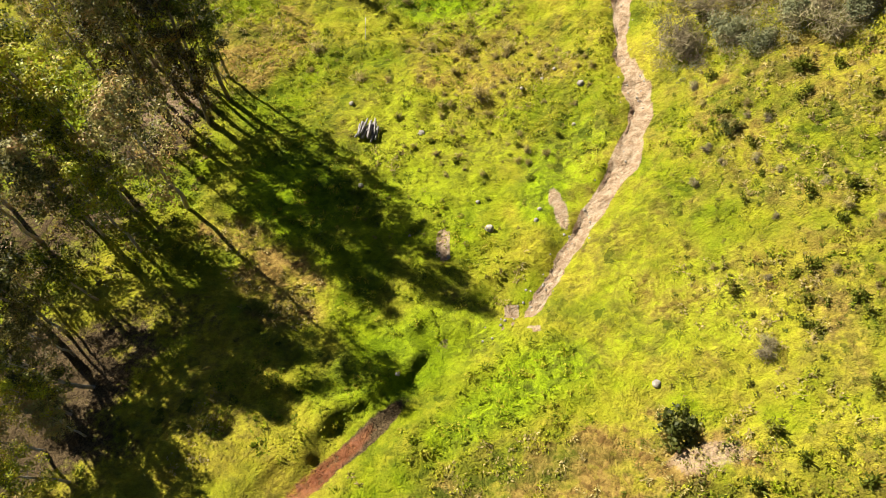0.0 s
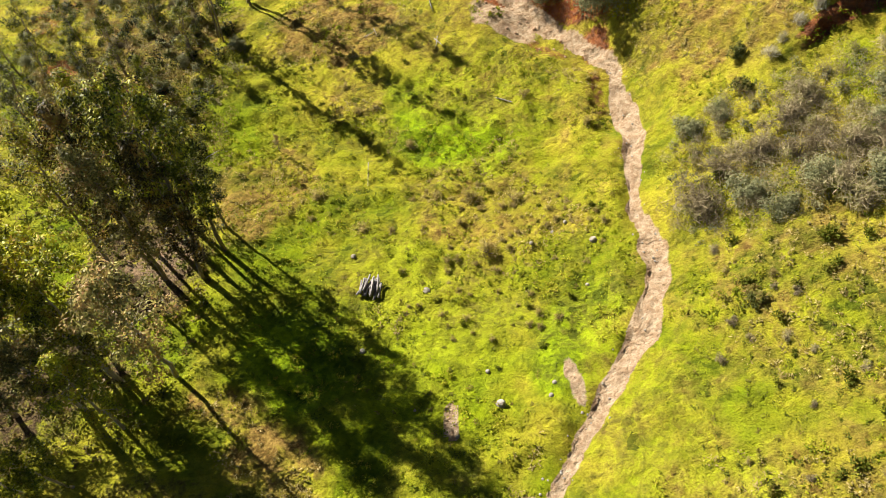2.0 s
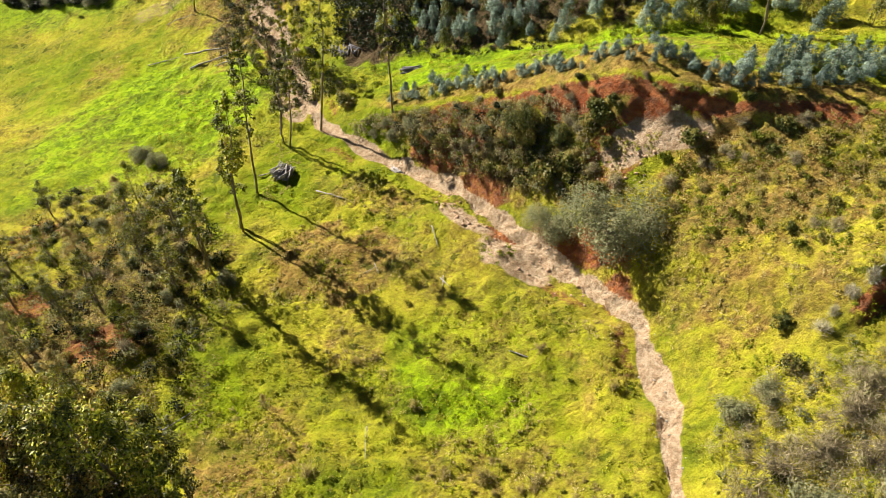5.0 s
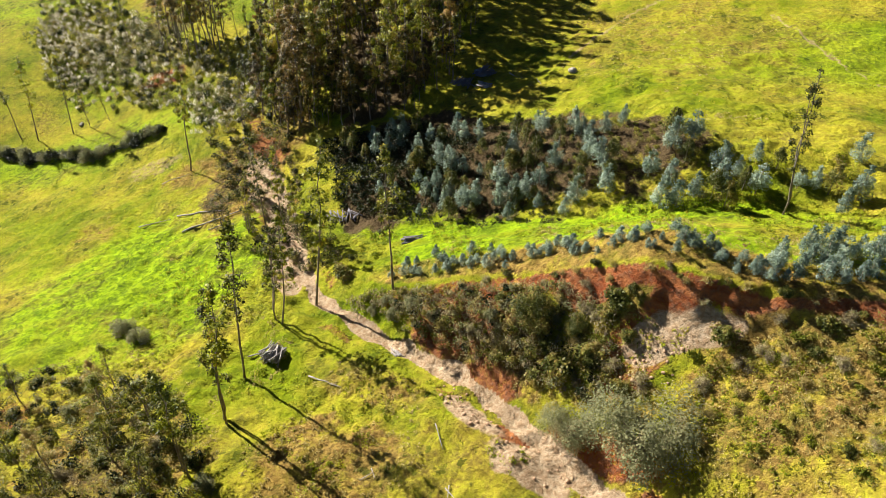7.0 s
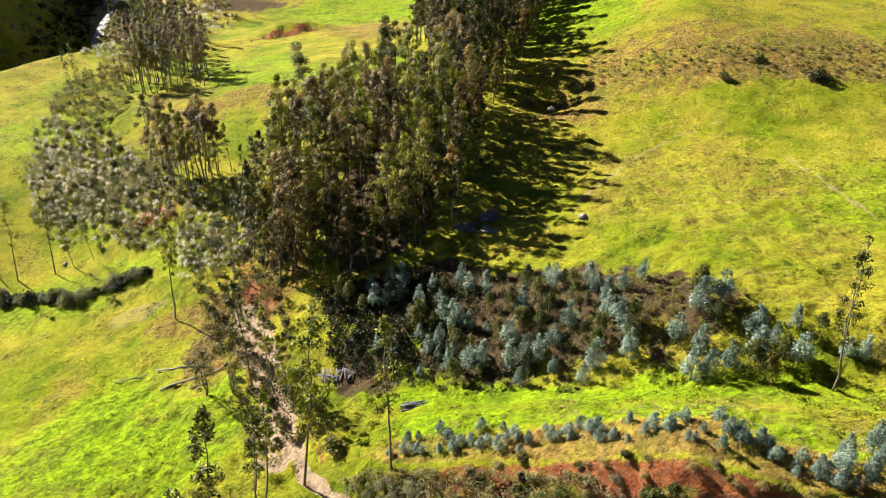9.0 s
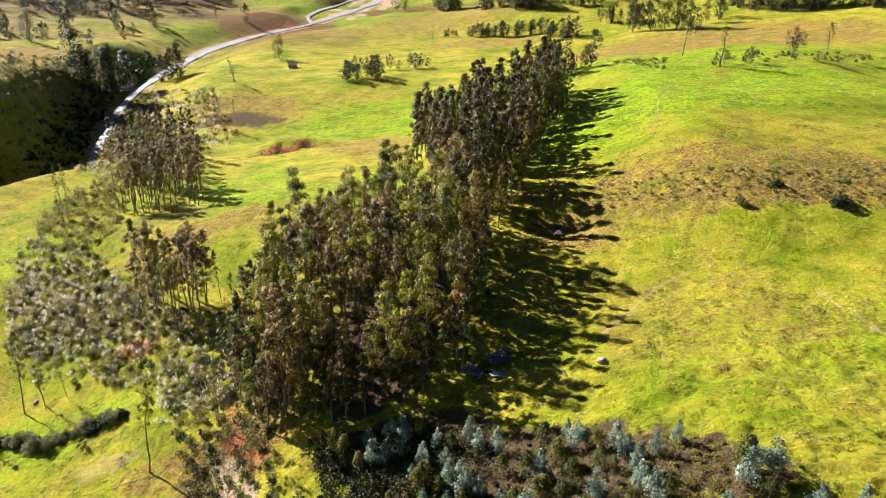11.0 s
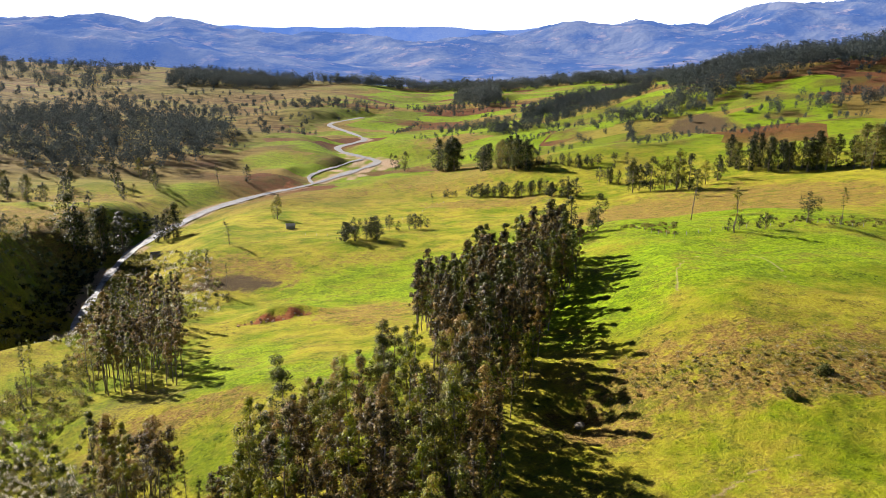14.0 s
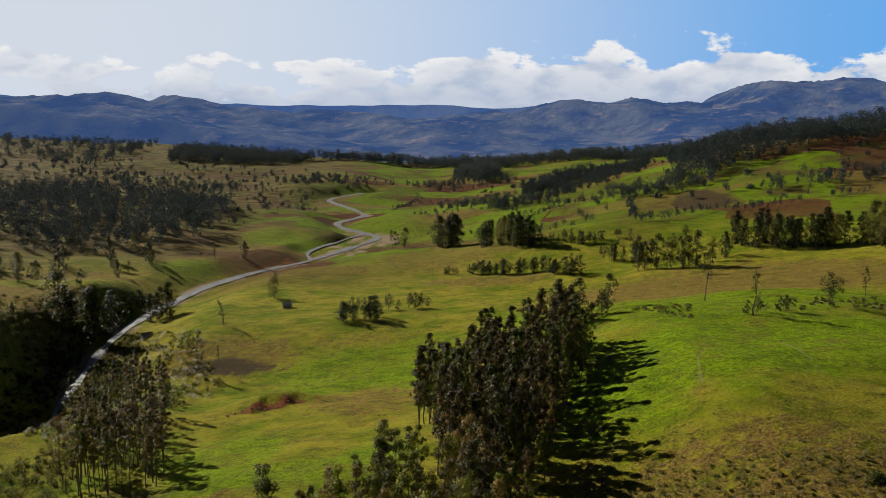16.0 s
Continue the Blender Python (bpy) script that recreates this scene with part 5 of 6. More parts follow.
ROWS_EAST = [(27.3, 110.2), (29.4, 110.6), (31.1, 109.5), (32.4, 108.1), (32.6, 111.6), (33.4, 114.7), (35.1, 113.1), (35.4, 111.1), (36.6, 109.9), (37.6, 114.7), (40.0, 113.5), (43.3, 109.8), (44.9, 108.8), (41.6, 110.1), (44.7, 104.5), (50.2, 114.0), (47.5, 107.0), (51.0, 104.0), (53.5, 109.0)]
for k, (x, y) in enumerate(ROWS_WEST + ROWS_MIDDLE + ROWS_EAST):
    stand("young_eucalyptus", young(k if k % 7 else 4), TC, x, y, rng.uniform(0.85, 1.35), "young blue-grey eucalyptus with leaves to the ground", "tree", PLANT)
for k, (x, y) in enumerate(scatter([(-20, 148), (-4, 144), (14, 136), (22, 130), (18, 112), (6, 119), (-5, 126), (-15, 136)], 62, 2.0)):
    stand("young_eucalyptus", young(k if k % 5 else 4), TC, x, y, rng.uniform(0.6, 1.15), "young blue-grey eucalyptus in the forest's shade", "tree", PLANT)
for k in range(66):
    t, off = k / 65, rng.uniform(-1.2, 1.8)
    x = np.interp(t, (0, 0.28, 0.48, 0.7, 0.84, 1), (-8, 4, 11.6, 19.6, 24.6, 31)) + 0.45 * off + rng.normal(0, 0.3)
    y = np.interp(t, (0, 0.28, 0.48, 0.7, 0.84, 1), (109.9, 104.4, 100.4, 94.8, 91.4, 88.5)) + 0.89 * off + rng.normal(0, 0.3)
    stand("young_eucalyptus", young(k % 4), TC, float(x), float(y), rng.uniform(0.28, 0.56), "small blue-grey eucalyptus sapling along the scarp edge", "tree", "saplings along the scarp", squash=1.25)
for k, (x, y) in enumerate(scatter([(27, 89), (34, 87), (44, 87), (47, 92), (36, 93)], 26, 1.3)):
    stand("young_eucalyptus", young(k % 4), TC, x, y, rng.uniform(0.62, 0.98), "bushy blue-grey young eucalyptus above the scarp", "tree", "blue gums above the scarp")
# near-black leaves fill the gaps in place of the trees' shade
cover("undergrowth", [(-20, 148), (-2, 144), (12, 138), (20, 126), (14, 113), (4, 118), (-18, 134)], 300, 1.1, 0.4, 1.0, 80, 0.22, M_PINE_SHADE, "dark undergrowth between the young trees")
cover("undergrowth", [(12, 136), (24, 132), (37, 120), (36, 108), (22, 109), (14, 114)], 130, 1.4, 0.4, 1.1, 110, 0.17, M_WEED, "olive undergrowth between the young trees")
cover("undergrowth", [(16, 130), (24, 131), (36, 119), (34, 110), (24, 112)], 70, 1.6, 0.4, 1.0, 90, 0.2, M_SHRUB, "dark green undergrowth between the young trees")
# the tall forest's shadow at its edge, painted as near-black growth
cover("undergrowth", [(-22, 150), (-4, 145), (4, 138), (-4, 126), (-18, 132)], 220, 1.1, 0.8, 1.9, 100, 0.30, M_PINE_SHADE, "dark shaded undergrowth at the forest edge")
cover("dry_undergrowth", [(-14, 140), (24, 130), (36, 112), (14, 114), (-12, 128)], 70, 1.6, 0.4, 0.9, 70, 0.2, M_TWIG, "dry brown undergrowth between the young trees", 0.8, 1.2, 0.3)

# ---- the tall belt of forest across the meadow ----
BELT = "tall eucalyptus belt"
for k, (x, y) in enumerate(scatter([(-24.5, 154.8), (-3, 153.6), (1.2, 170.2), (4.5, 196.3), (7.7, 213.4), (-10.3, 220.8), (-23, 211.3), (-33.3, 196.8), (-36.9, 175.7), (-32.7, 159.7)], 105, 2.4)):
    stand("eucalyptus_tree", spire_gum(k), TC, x, y, rng.uniform(0.60, 1.14), "tall leafy eucalyptus in a dense belt", "tree", BELT, rng.normal(0, 0.02), rng.uniform(0, 6))
joined_trees("forest_edge_trees", [(belt_gum(k), x, y, rng.uniform(0.3, 0.62)) for k, (x, y) in enumerate(scatter([(-35.7, 162.8), (-30.6, 155.5), (-22.5, 152.2), (-3, 151.4), (-3, 156.8), (-22.5, 158.1), (-31.7, 165.1), (-38, 180.1), (-34.3, 196.8), (-23, 214.8), (-28.3, 215.1), (-39.5, 196.6), (-42, 177.6)], 75, 1.8))], "low leafy eucalypts along the forest edge")
joined_trees("forest_edge_trees", [(belt_gum(k), x, y, rng.uniform(0.38, 0.8)) for k, (x, y) in enumerate(scatter([(-4, 154), (0, 154), (4.5, 171), (7.5, 196), (10.5, 213), (18, 236), (28, 268), (39, 298), (35, 302), (22, 270), (12, 238), (4, 214), (1, 197), (-2, 172)], 95, 1.8))], "leafy eucalypts along the meadow side of the forest")
back_belt = [(x, y, rng.uniform(0.75, 1.12)) for x, y in scatter([(-4, 222), (8, 218), (14, 236), (24, 268), (36, 300), (36, 318), (16, 326), (-8, 318), (-10, 290), (-3, 262), (-5, 240)], 125, 2.8)]
joined_trees("eucalyptus_belt", [(belt_gum(k), x, y, s) for k, (x, y, s) in enumerate(back_belt)], "long belt of tall eucalypts between the meadows")

# ---- trees and silvery scrub on the banks towards the river ----
for k, (x, y) in enumerate(scatter([(-69, 203), (-60, 194), (-51, 191), (-49, 197), (-58, 207), (-69, 209)], 24, 2.0)):
    stand("eucalyptus_tree", grove_gum(k), TC, x, y, rng.uniform(0.6, 0.98), "slender eucalyptus in a clump on the bank", "tree", "clump on the river bank", rng.normal(0, 0.03), rng.uniform(0, 6))
for k, (x, y) in enumerate(scatter([(-98, 267), (-84, 259), (-68, 256), (-70, 272), (-84, 298), (-100, 300)], 46, 2.2)):
    stand("eucalyptus_tree", grove_gum(k), TC, x, y, rng.uniform(0.6, 0.92), "slender brownish eucalyptus in a grove above the river", "tree", "grove above the river", rng.normal(0, 0.03), rng.uniform(0, 6), squash=1.1)
joined_trees("riverside_trees", [(belt_gum(k), x, y, rng.uniform(0.5, 0.85)) for k, (x, y) in enumerate(scatter([(-94, 282), (-72, 262), (-78, 300), (-102.6, 365.7), (-114.8, 398.7), (-136.7, 422.1), (-141, 382.3), (-118, 320)], 60, 4.0))], "eucalypts on the steep river bank")
for k, (x, y, h) in enumerate([(-47.7, 198, 12), (-94.4, 232.4, 13), (-102.6, 401.1, 17), (-98.9, 398.5, 15), (-94.2, 402.3, 11)]):
    stand("eucalyptus_tree", thin_gum(k), TC, x, y, h / 20, "lone slender eucalyptus on the bank", "tree", "lone slender eucalypts")
BANK = [(-107.8, 226.0), (-102.6, 234), (-90.9, 236), (-69.6, 209), (-51.9, 196), (-41.1, 180), (-35.2, 165.6), (-44.5, 163), (-63.6, 180), (-83.1, 196), (-95.6, 200)]
cover("silvery_scrub", [(-108, 224), (-101, 230), (-86, 220), (-78, 197), (-87, 198), (-96, 201)], 130, 1.7, 0.4, 0.9, 48, 0.85, M_SILVER, "silvery plumed scrub over the river bank", 1.0, 3.0, 0.09)
cover("silvery_scrub", BANK, 150, 1.6, 0.4, 0.9, 48, 0.80, M_SILVER, "silvery plumes between bushes on the bank", 1.0, 3.0, 0.09)
cover("scrub", BANK, 90, 2.0, 0.6, 1.5, 150, 0.22, M_WEED, "light green scrub over the river bank", 0.9)
cover("scrub", BANK, 22, 2.8, 0.8, 1.8, 200, 0.26, M_SAGE, "grey-green scrub over the river bank", 0.95)
# dark bushes that also put shadow tones into the bank's scrub
cover("dark_scrub", [(-14, 117), (-21, 126), (-28.5, 150.3), (-30.7, 163), (-45.1, 179.7), (-55.1, 181), (-46.8, 160.1), (-36, 138), (-27, 117)], 50, 3.0, 0.8, 1.9, 200, 0.28, M_PINE_SHADE, "dark green scrub over the eroded bank", 0.95)
cover("scrub", [(-104, 236), (-90, 240), (-92, 262), (-102, 290), (-116, 300), (-118, 262)], 90, 2.4, 1.2, 2.8, 240, 0.34, M_SHRUB, "green scrub above the bend of the river", 0.95)
cover("silvery_scrub", [(-47, 178), (-40, 176), (-36, 164), (-50, 163), (-55, 177)], 60, 1.2, 0.4, 0.9, 48, 0.75, M_SILVER, "silvery plumes above the eroded bank", 1.0, 3.0, 0.09)
cover("dark_scrub", BANK, 36, 3.4, 1.0, 2.2, 280, 0.30, M_PINE_SHADE, "dark green scrub over the river bank", 0.95)
cover("scrub", BANK, 105, 2.6, 0.9, 2.2, 300, 0.24, M_SHRUB, "green scrub over the river bank", 0.9)
cover("scrub", [(-14, 117), (-21, 126), (-28.5, 150.3), (-30.7, 163), (-45.1, 179.7), (-55.1, 181), (-46.8, 160.1), (-36, 138), (-27, 117)], 110, 2.4, 0.7, 2.0, 220, 0.26, M_SHRUB, "brown-green scrub over the eroded bank", 0.8)
cover("dry_scrub", [(-14, 117), (-21, 126), (-28.5, 150.3), (-30.7, 163), (-45.1, 179.7), (-55.1, 181), (-46.8, 160.1), (-36, 138), (-27, 117)], 110, 1.4, 0.5, 1.1, 80, 0.36, M_TWIG, "dry scrub over the eroded bank", 0.8, 1.0, 0.35)
UPPER_BANK = [(-117, 250), (-108, 254), (-95, 241), (-91, 230), (-72, 219), (-58, 201), (-49, 186), (-45, 172), (-60, 178), (-86, 190), (-100, 212)]
cover("silvery_scrub", UPPER_BANK, 150, 1.7, 0.4, 1.0, 60, 0.75, M_SILVER, "silvery plumes over the steep bank", 1.0, 3.0, 0.10)
cover("scrub", UPPER_BANK, 130, 2.0, 0.8, 1.9, 260, 0.22, M_SHRUB, "brown-green scrub on the steep bank", 0.9)
cover("dry_scrub", UPPER_BANK, 110, 1.8, 0.7, 1.5, 120, 0.30, M_TWIG, "dry brown scrub on the steep bank", 0.8, 1.0, 0.35)
for k in range(26):
    t = k / 25
    bush("dark" if k % 3 else "sage", float(np.interp(t, (0, 0.35, 0.7, 1), (-98, -82, -72, -59))), float(np.interp(t, (0, 0.35, 0.7, 1), (177, 172, 168, 169)) + rng.normal(0, 0.6)), (0.75 if k % 3 else 0.6) * rng.uniform(0.8, 1.5), k, "dark hedge across the field")

# ---- middle distance: hedges and field trees ----
for k, (x, y, h) in enumerate([(40, 352, 12), (41, 364.1, 16), (37.2, 351.6, 17), (148, 512, 9), (128, 560, 9), (46, 352, 15), (42, 345, 14), (53, 347, 9), (180, 562, 11), (140, 642, 9), (-40, 864, 15)]):
    stand("field_tree", far_tree(k), TC, x, y, h / 12, "leafy tree standing alone in the pasture", "tree", "trees in the pastures")

def tree_row(n, x0, y0, x1, y1, h0, h1, pick, wide, label, group):
    """A broken row or clump of field trees between two ends."""
    for k in range(n):
        t = (k + 0.5) / n
        stand("field_tree", far_tree(pick + (k % 2) * 3), TC, x0 + (x1 - x0) * t + float(rng.normal(0, wide)), y0 + (y1 - y0) * t + float(rng.normal(0, wide)),
              float(rng.uniform(h0, h1)) / 12, label, "tree", group, squash=float(rng.uniform(0.9, 1.25)))


tree_row(5, 5, 646, 16, 639, 4, 6.5, 0, 1.5, "dark bushy tree in a hedge row", "hedge row in the pasture")
tree_row(24, 22, 631, 70, 603, 6, 11, 0, 2.0, "dark bushy tree in a hedge row", "hedge row in the pasture")
tree_row(11, 72, 592, 90, 573, 8, 13, 0, 3.0, "dark bushy tree in a hedge row", "hedge row in the pasture")
tree_row(12, 119, 610, 142, 590, 9, 14, 3, 4.0, "leafy tree in a light green clump", "clump by the fields")
tree_row(7, 126, 558, 160, 543, 14, 25, 2, 5.0, "tall loose-crowned tree by the fields", "clump by the fields")
tree_row(4, 88, 322, 104, 317, 4, 8, 0, 1.5, "small bushy tree at the meadow edge", "trees at the meadow edge")
tree_row(22, 193, 594, 240, 545, 14, 22, 1, 5.0, "dark tall tree in the hedgerow wood", "hedgerow wood")
tree_row(26, 236, 548, 290, 500, 16, 26, 1, 7.0, "dark tall tree in the hedgerow wood", "hedgerow wood")
tree_row(26, 290, 520, 380, 480, 14, 24, 1, 8.0, "dark tall tree in the hedgerow wood", "hedgerow wood")
tree_row(20, 40, 722, 76, 676, 15, 24, 1, 5.0, "dark tree in a dense copse", "copse in the pasture")
tree_row(9, 4, 812, 22, 786, 20, 32, 1, 4.0, "tall dark tree in a small copse", "copse in the pasture")
tree_row(26, 78, 678, 134, 642, 4, 9, 0, 5.0, "small dark tree along the field bank", "trees along the field bank")
tree_row(9, -196, 480, -188, 514, 18, 32, 1, 3.0, "tall dark tree at the river", "trees at the river")
tree_row(5, -174, 546, -164, 560, 16, 24, 1, 4.0, "tall dark tree at the river", "trees at the river")
tree_row(11, -52, 472, -32, 474, 8, 12, 0, 2.0, "round dark tree in the pasture hedge", "hedge by the hut")
tree_row(7, -34, 503, -5, 511, 5, 9, 0, 2.0, "dark bushy tree in the pasture hedge", "hedge by the hut")
for k, (x, y, h) in enumerate([(93, 360, 19), (176, 556, 16), (92, 316, 15), (118, 322, 10), (135, 332, 12), (57.4, 357.2, 13), (-109, 467, 13), (-103, 565, 16), (-41, 827, 19), (-30, 832, 19), (-185, 728, 17), (-165, 750, 15), (-3, 627, 7)]):
    stand("field_tree", (far_tree(k) if k % 2 else thin_gum(k)), TC, x, y, h / (12 if k % 2 else 20), "lone tree standing over the pasture", "tree", "trees in the pastures", squash=1.0 if k % 2 else 1.7)
cover("scrub", [(-135, 250), (-165, 380), (-192, 470), (-200, 500), (-290, 520), (-320, 380), (-230, 240)], 520, 2.2, 1.2, 3.2, 66, 0.8, M_SHRUB, "dark scrub over the shaded river bank")
cover("scrub", [(-140, 300), (-165, 400), (-188, 480), (-215, 440), (-200, 320)], 170, 2.6, 1.2, 2.8, 60, 0.8, M_SAGE, "grey scrub over the shaded river bank")
cover("dark_scrub", [(-150, 352), (-160, 322), (-196, 296), (-230, 284), (-230, 262), (-180, 272), (-140, 300), (-134, 340)], 170, 2.2, 1.0, 2.6, 90, 0.5, M_SHRUB, "dark scrub round the bend of the river", 0.9)
cover("scrub", [(-152, 350), (-170, 420), (-184, 480), (-192, 530), (-190, 600), (-200, 600), (-206, 530), (-200, 480), (-186, 420), (-166, 350)], 260, 2.0, 1.2, 3.0, 60, 0.8, M_PINE_SHADE, "dark scrub along the far river bank")
cover("scrub", [(-146, 345), (-160, 400), (-172, 470), (-178, 520), (-170, 520), (-164, 470), (-152, 400), (-138, 345)], 150, 2.2, 1.0, 2.4, 60, 0.7, M_SHRUB, "green scrub along the near river bank")
cover("silvery_scrub", [(-106, 300), (-88, 380), (-120, 460), (-165, 505), (-168, 460), (-146, 380), (-132, 310)], 260, 2.0, 1.0, 2.4, 54, 0.7, M_SILVER, "silvery scrub on the sunny river bank", 0.9, 1.0, 0.25)
cover("scrub", [(-106, 300), (-88, 380), (-120, 460), (-165, 505), (-168, 460), (-146, 380), (-132, 310)], 240, 2.0, 1.2, 2.8, 60, 0.7, M_SHRUB, "green scrub on the sunny river bank")
cover("scrub", [(30, 214), (52, 205), (76, 198), (104, 196), (104, 214), (76, 212), (52, 217), (32, 226)], 150, 1.8, 0.4, 1.2, 80, 0.26, M_SHRUB, "low dark scrub along the meadow terrace", 0.5)
cover("dry_scrub", [(28, 212), (52, 203), (76, 195), (108, 192), (108, 218), (76, 216), (52, 222), (32, 230)], 260, 1.4, 0.4, 1.0, 50, 0.30, M_TWIG, "brown dry scrub along the meadow terrace", 0.5, 1.0, 0.3)
bush("dark", 75.4, 197.6, 1.25, 0, "dark bushes on the terrace")
bush("green", 66.0, 206.0, 1.2, 1, "dark bushes on the terrace")
bush("green", 57.0, 199.5, 1.1, 0, "dark bushes on the terrace")
cover("dry_scrub", [(13, 208.8), (31.7, 201.4), (61.6, 189.5), (101.2, 179.6), (99.6, 215.5), (60.8, 219.8), (32, 237.2), (15.2, 236.1)], 200, 1.4, 0.2, 0.5, 24, 0.26, M_WEED, "weedy growth along the meadow terrace", 0.4, 1.0, 0.2)
cover("scrub", [(100, 318), (140, 322), (200, 330), (200, 350), (140, 345), (96, 330)], 90, 2.0, 0.5, 1.4, 36, 0.6, M_SHRUB, "bushes along the field edge")
cover("scrub", [(40, 350), (80.6, 339.9), (74, 318), (60, 345), (46, 360)], 40, 2.0, 0.5, 1.2, 36, 0.6, M_SHRUB, "bushes along the field edge")


# ---- far woods ----
def woods(name, spots, label):
    """Many far trees in one mesh: uneven crowns over short trunks."""
    V, F, n = [], [], 0
    for x, y, h, r, m in spots:
        g = np.random.default_rng(int(x * 13 + y * 7) & 65535)
        z = at(x, y)
        c = np.stack([g.normal(0, r * 0.45, m), g.normal(0, r * 0.45, m), g.uniform(0.25, 0.95, m) * h], 1) + np.array([x, y, z])
        v, f = leaf_quads(c, np.full(m, r * 0.62), np.full(m, 26), r * 0.30, r * 0.24, g, 0.2, 1.4)
        V.append(v), F.append(f + n)
        n += len(v)
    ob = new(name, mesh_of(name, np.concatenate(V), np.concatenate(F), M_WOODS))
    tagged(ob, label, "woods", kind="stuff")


def spots_in(poly, n, gap, h0, h1, spread=0.34, lobes=9):
    return [(x, y, rng.uniform(h0, h1), rng.uniform(h0, h1) * spread, lobes) for x, y in scatter(poly, n, gap, 12)]


woods("far_woods", spots_in([(-391, 789), (-343, 749), (-228, 792), (-250, 1047), (-334, 1194), (-497, 1203), (-557, 1101), (-517, 843)], 340, 10, 16, 34, 0.22, 8), "dark eucalyptus woods on the far river side")
woods("far_woods", spots_in([(280, 1010), (263, 925), (306, 910), (353, 950), (404, 953), (516, 973), (600, 1000), (700, 1100), (560, 1250), (330, 1180)], 640, 8, 16, 28, 0.24, 7), "dark wooded hill above the fields")
woods("far_woods", spots_in([(40, 1750), (97, 1580), (140, 1700), (160, 2000), (70, 2000)], 120, 9, 22, 34, 0.28), "dark tall woods at the valley's edge")
woods("far_woods", spots_in([(127, 1153), (177, 1199), (230, 1300), (286, 1182), (330, 1260), (270, 1500), (200, 1400), (130, 1230)], 190, 8, 14, 24, 0.26), "dark woods climbing between the fields")
woods("far_woods", spots_in([(-612, 1865), (-477, 1990), (-345, 2350), (-420, 2480), (-700, 2300)], 300, 11, 20, 30, 0.36, 6), "dark woods along the far valley")
woods("far_woods", spots_in([(-400, 2380), (60, 2300), (420, 2250), (1000, 2150), (1400, 1900), (1500, 2300), (1000, 2480), (-300, 2490)], 1000, 12, 18, 32, 0.46, 5), "dark band of woods before the mountains")
woods("far_woods", spots_in([(620, 1280), (1000, 1300), (1400, 1700), (1300, 1950), (700, 1700), (480, 1500)], 900, 11, 16, 28, 0.36, 5), "dark eucalyptus woods across the plateau")
woods("far_woods", spots_in([(-1300, 1700), (-700, 1750), (-800, 2400), (-1500, 2300)], 260, 16, 14, 26, 0.46, 5), "dark woods on the far left hills")
joined_trees("bank_trees", [(far_tree((0, 1, 3)[k % 3]), x, y, rng.uniform(0.4, 0.95)) for k, (x, y) in enumerate(scatter([(-150, 250), (-168, 360), (-188, 444), (-230, 500), (-330, 480), (-342, 338), (-220, 240)], 46, 8))], "dark trees down the shaded river bank")
joined_trees("plain_trees", [(far_tree((0, 1, 4)[k % 3]), x, y, rng.uniform(0.6, 1.6)) for k, (x, y) in enumerate(scatter([(-215, 520), (-210, 620), (-235, 760), (-360, 760), (-420, 560), (-300, 470)], 50, 11))], "loose dark trees on the far river side")
woods("valley_trees", spots_in([(-900, 1000), (-220, 950), (-150, 1500), (-300, 1900), (-1000, 1900)], 300, 12, 5, 12, 0.42), "scattered dark trees over the dry valley")
woods("valley_trees", spots_in([(80, 860), (420, 700), (800, 900), (900, 1200), (500, 1600), (60, 1500)], 240, 10, 4, 11, 0.42), "scattered dark trees between the fields")
woods("far_woods", spots_in([(-353, 487), (-270, 770), (-534, 792), (-789, 631), (-528, 408)], 200, 10, 8, 20, 0.26), "trees on the shaded far bank")


def hedge_spots(lines, gap, h0, h1):
    """Trees along field edges, in broken runs."""
    out = []
    for x0, y0, x1, y1 in lines:
        L = math.hypot(x1 - x0, y1 - y0)
        for k in range(int(L / gap)):
            t = k * gap / L
            x, y = x0 + (x1 - x0) * t, y0 + (y1 - y0) * t
            if float(value_noise(np.array([x]), np.array([y]), 35, 81)[0]) > -0.35:
                h = rng.uniform(h0, h1)
                out.append((x + rng.normal(0, 2), y + rng.normal(0, 2), h, h * 0.30, 7))
    return out


woods("field_hedges", hedge_spots([(160, 690, 330, 760), (170, 740, 200, 880), (60, 720, 190, 690), (100, 900, 260, 1010), (90, 960, 60, 1150), (-40, 1060, 120, 1010), (20, 1180, 190, 1140), (-20, 1320, 200, 1290), (40, 880, 150, 930),
                                   (250, 720, 480, 760), (330, 660, 620, 700), (-60, 1150, -20, 1420)], 5.5, 3, 9), "hedges and small trees between the valley fields")
woods("field_hedges", hedge_spots([(-220, 960, -420, 1040), (-260, 1100, -600, 1160), (-300, 1250, -700, 1300), (-200, 1380, -500, 1440), (-450, 940, -800, 980), (-500, 1060, -520, 1300), (-160, 1120, -240, 1100), (-650, 1150, -1000, 1200)], 7, 4, 11), "hedges and small trees over the dry valley")
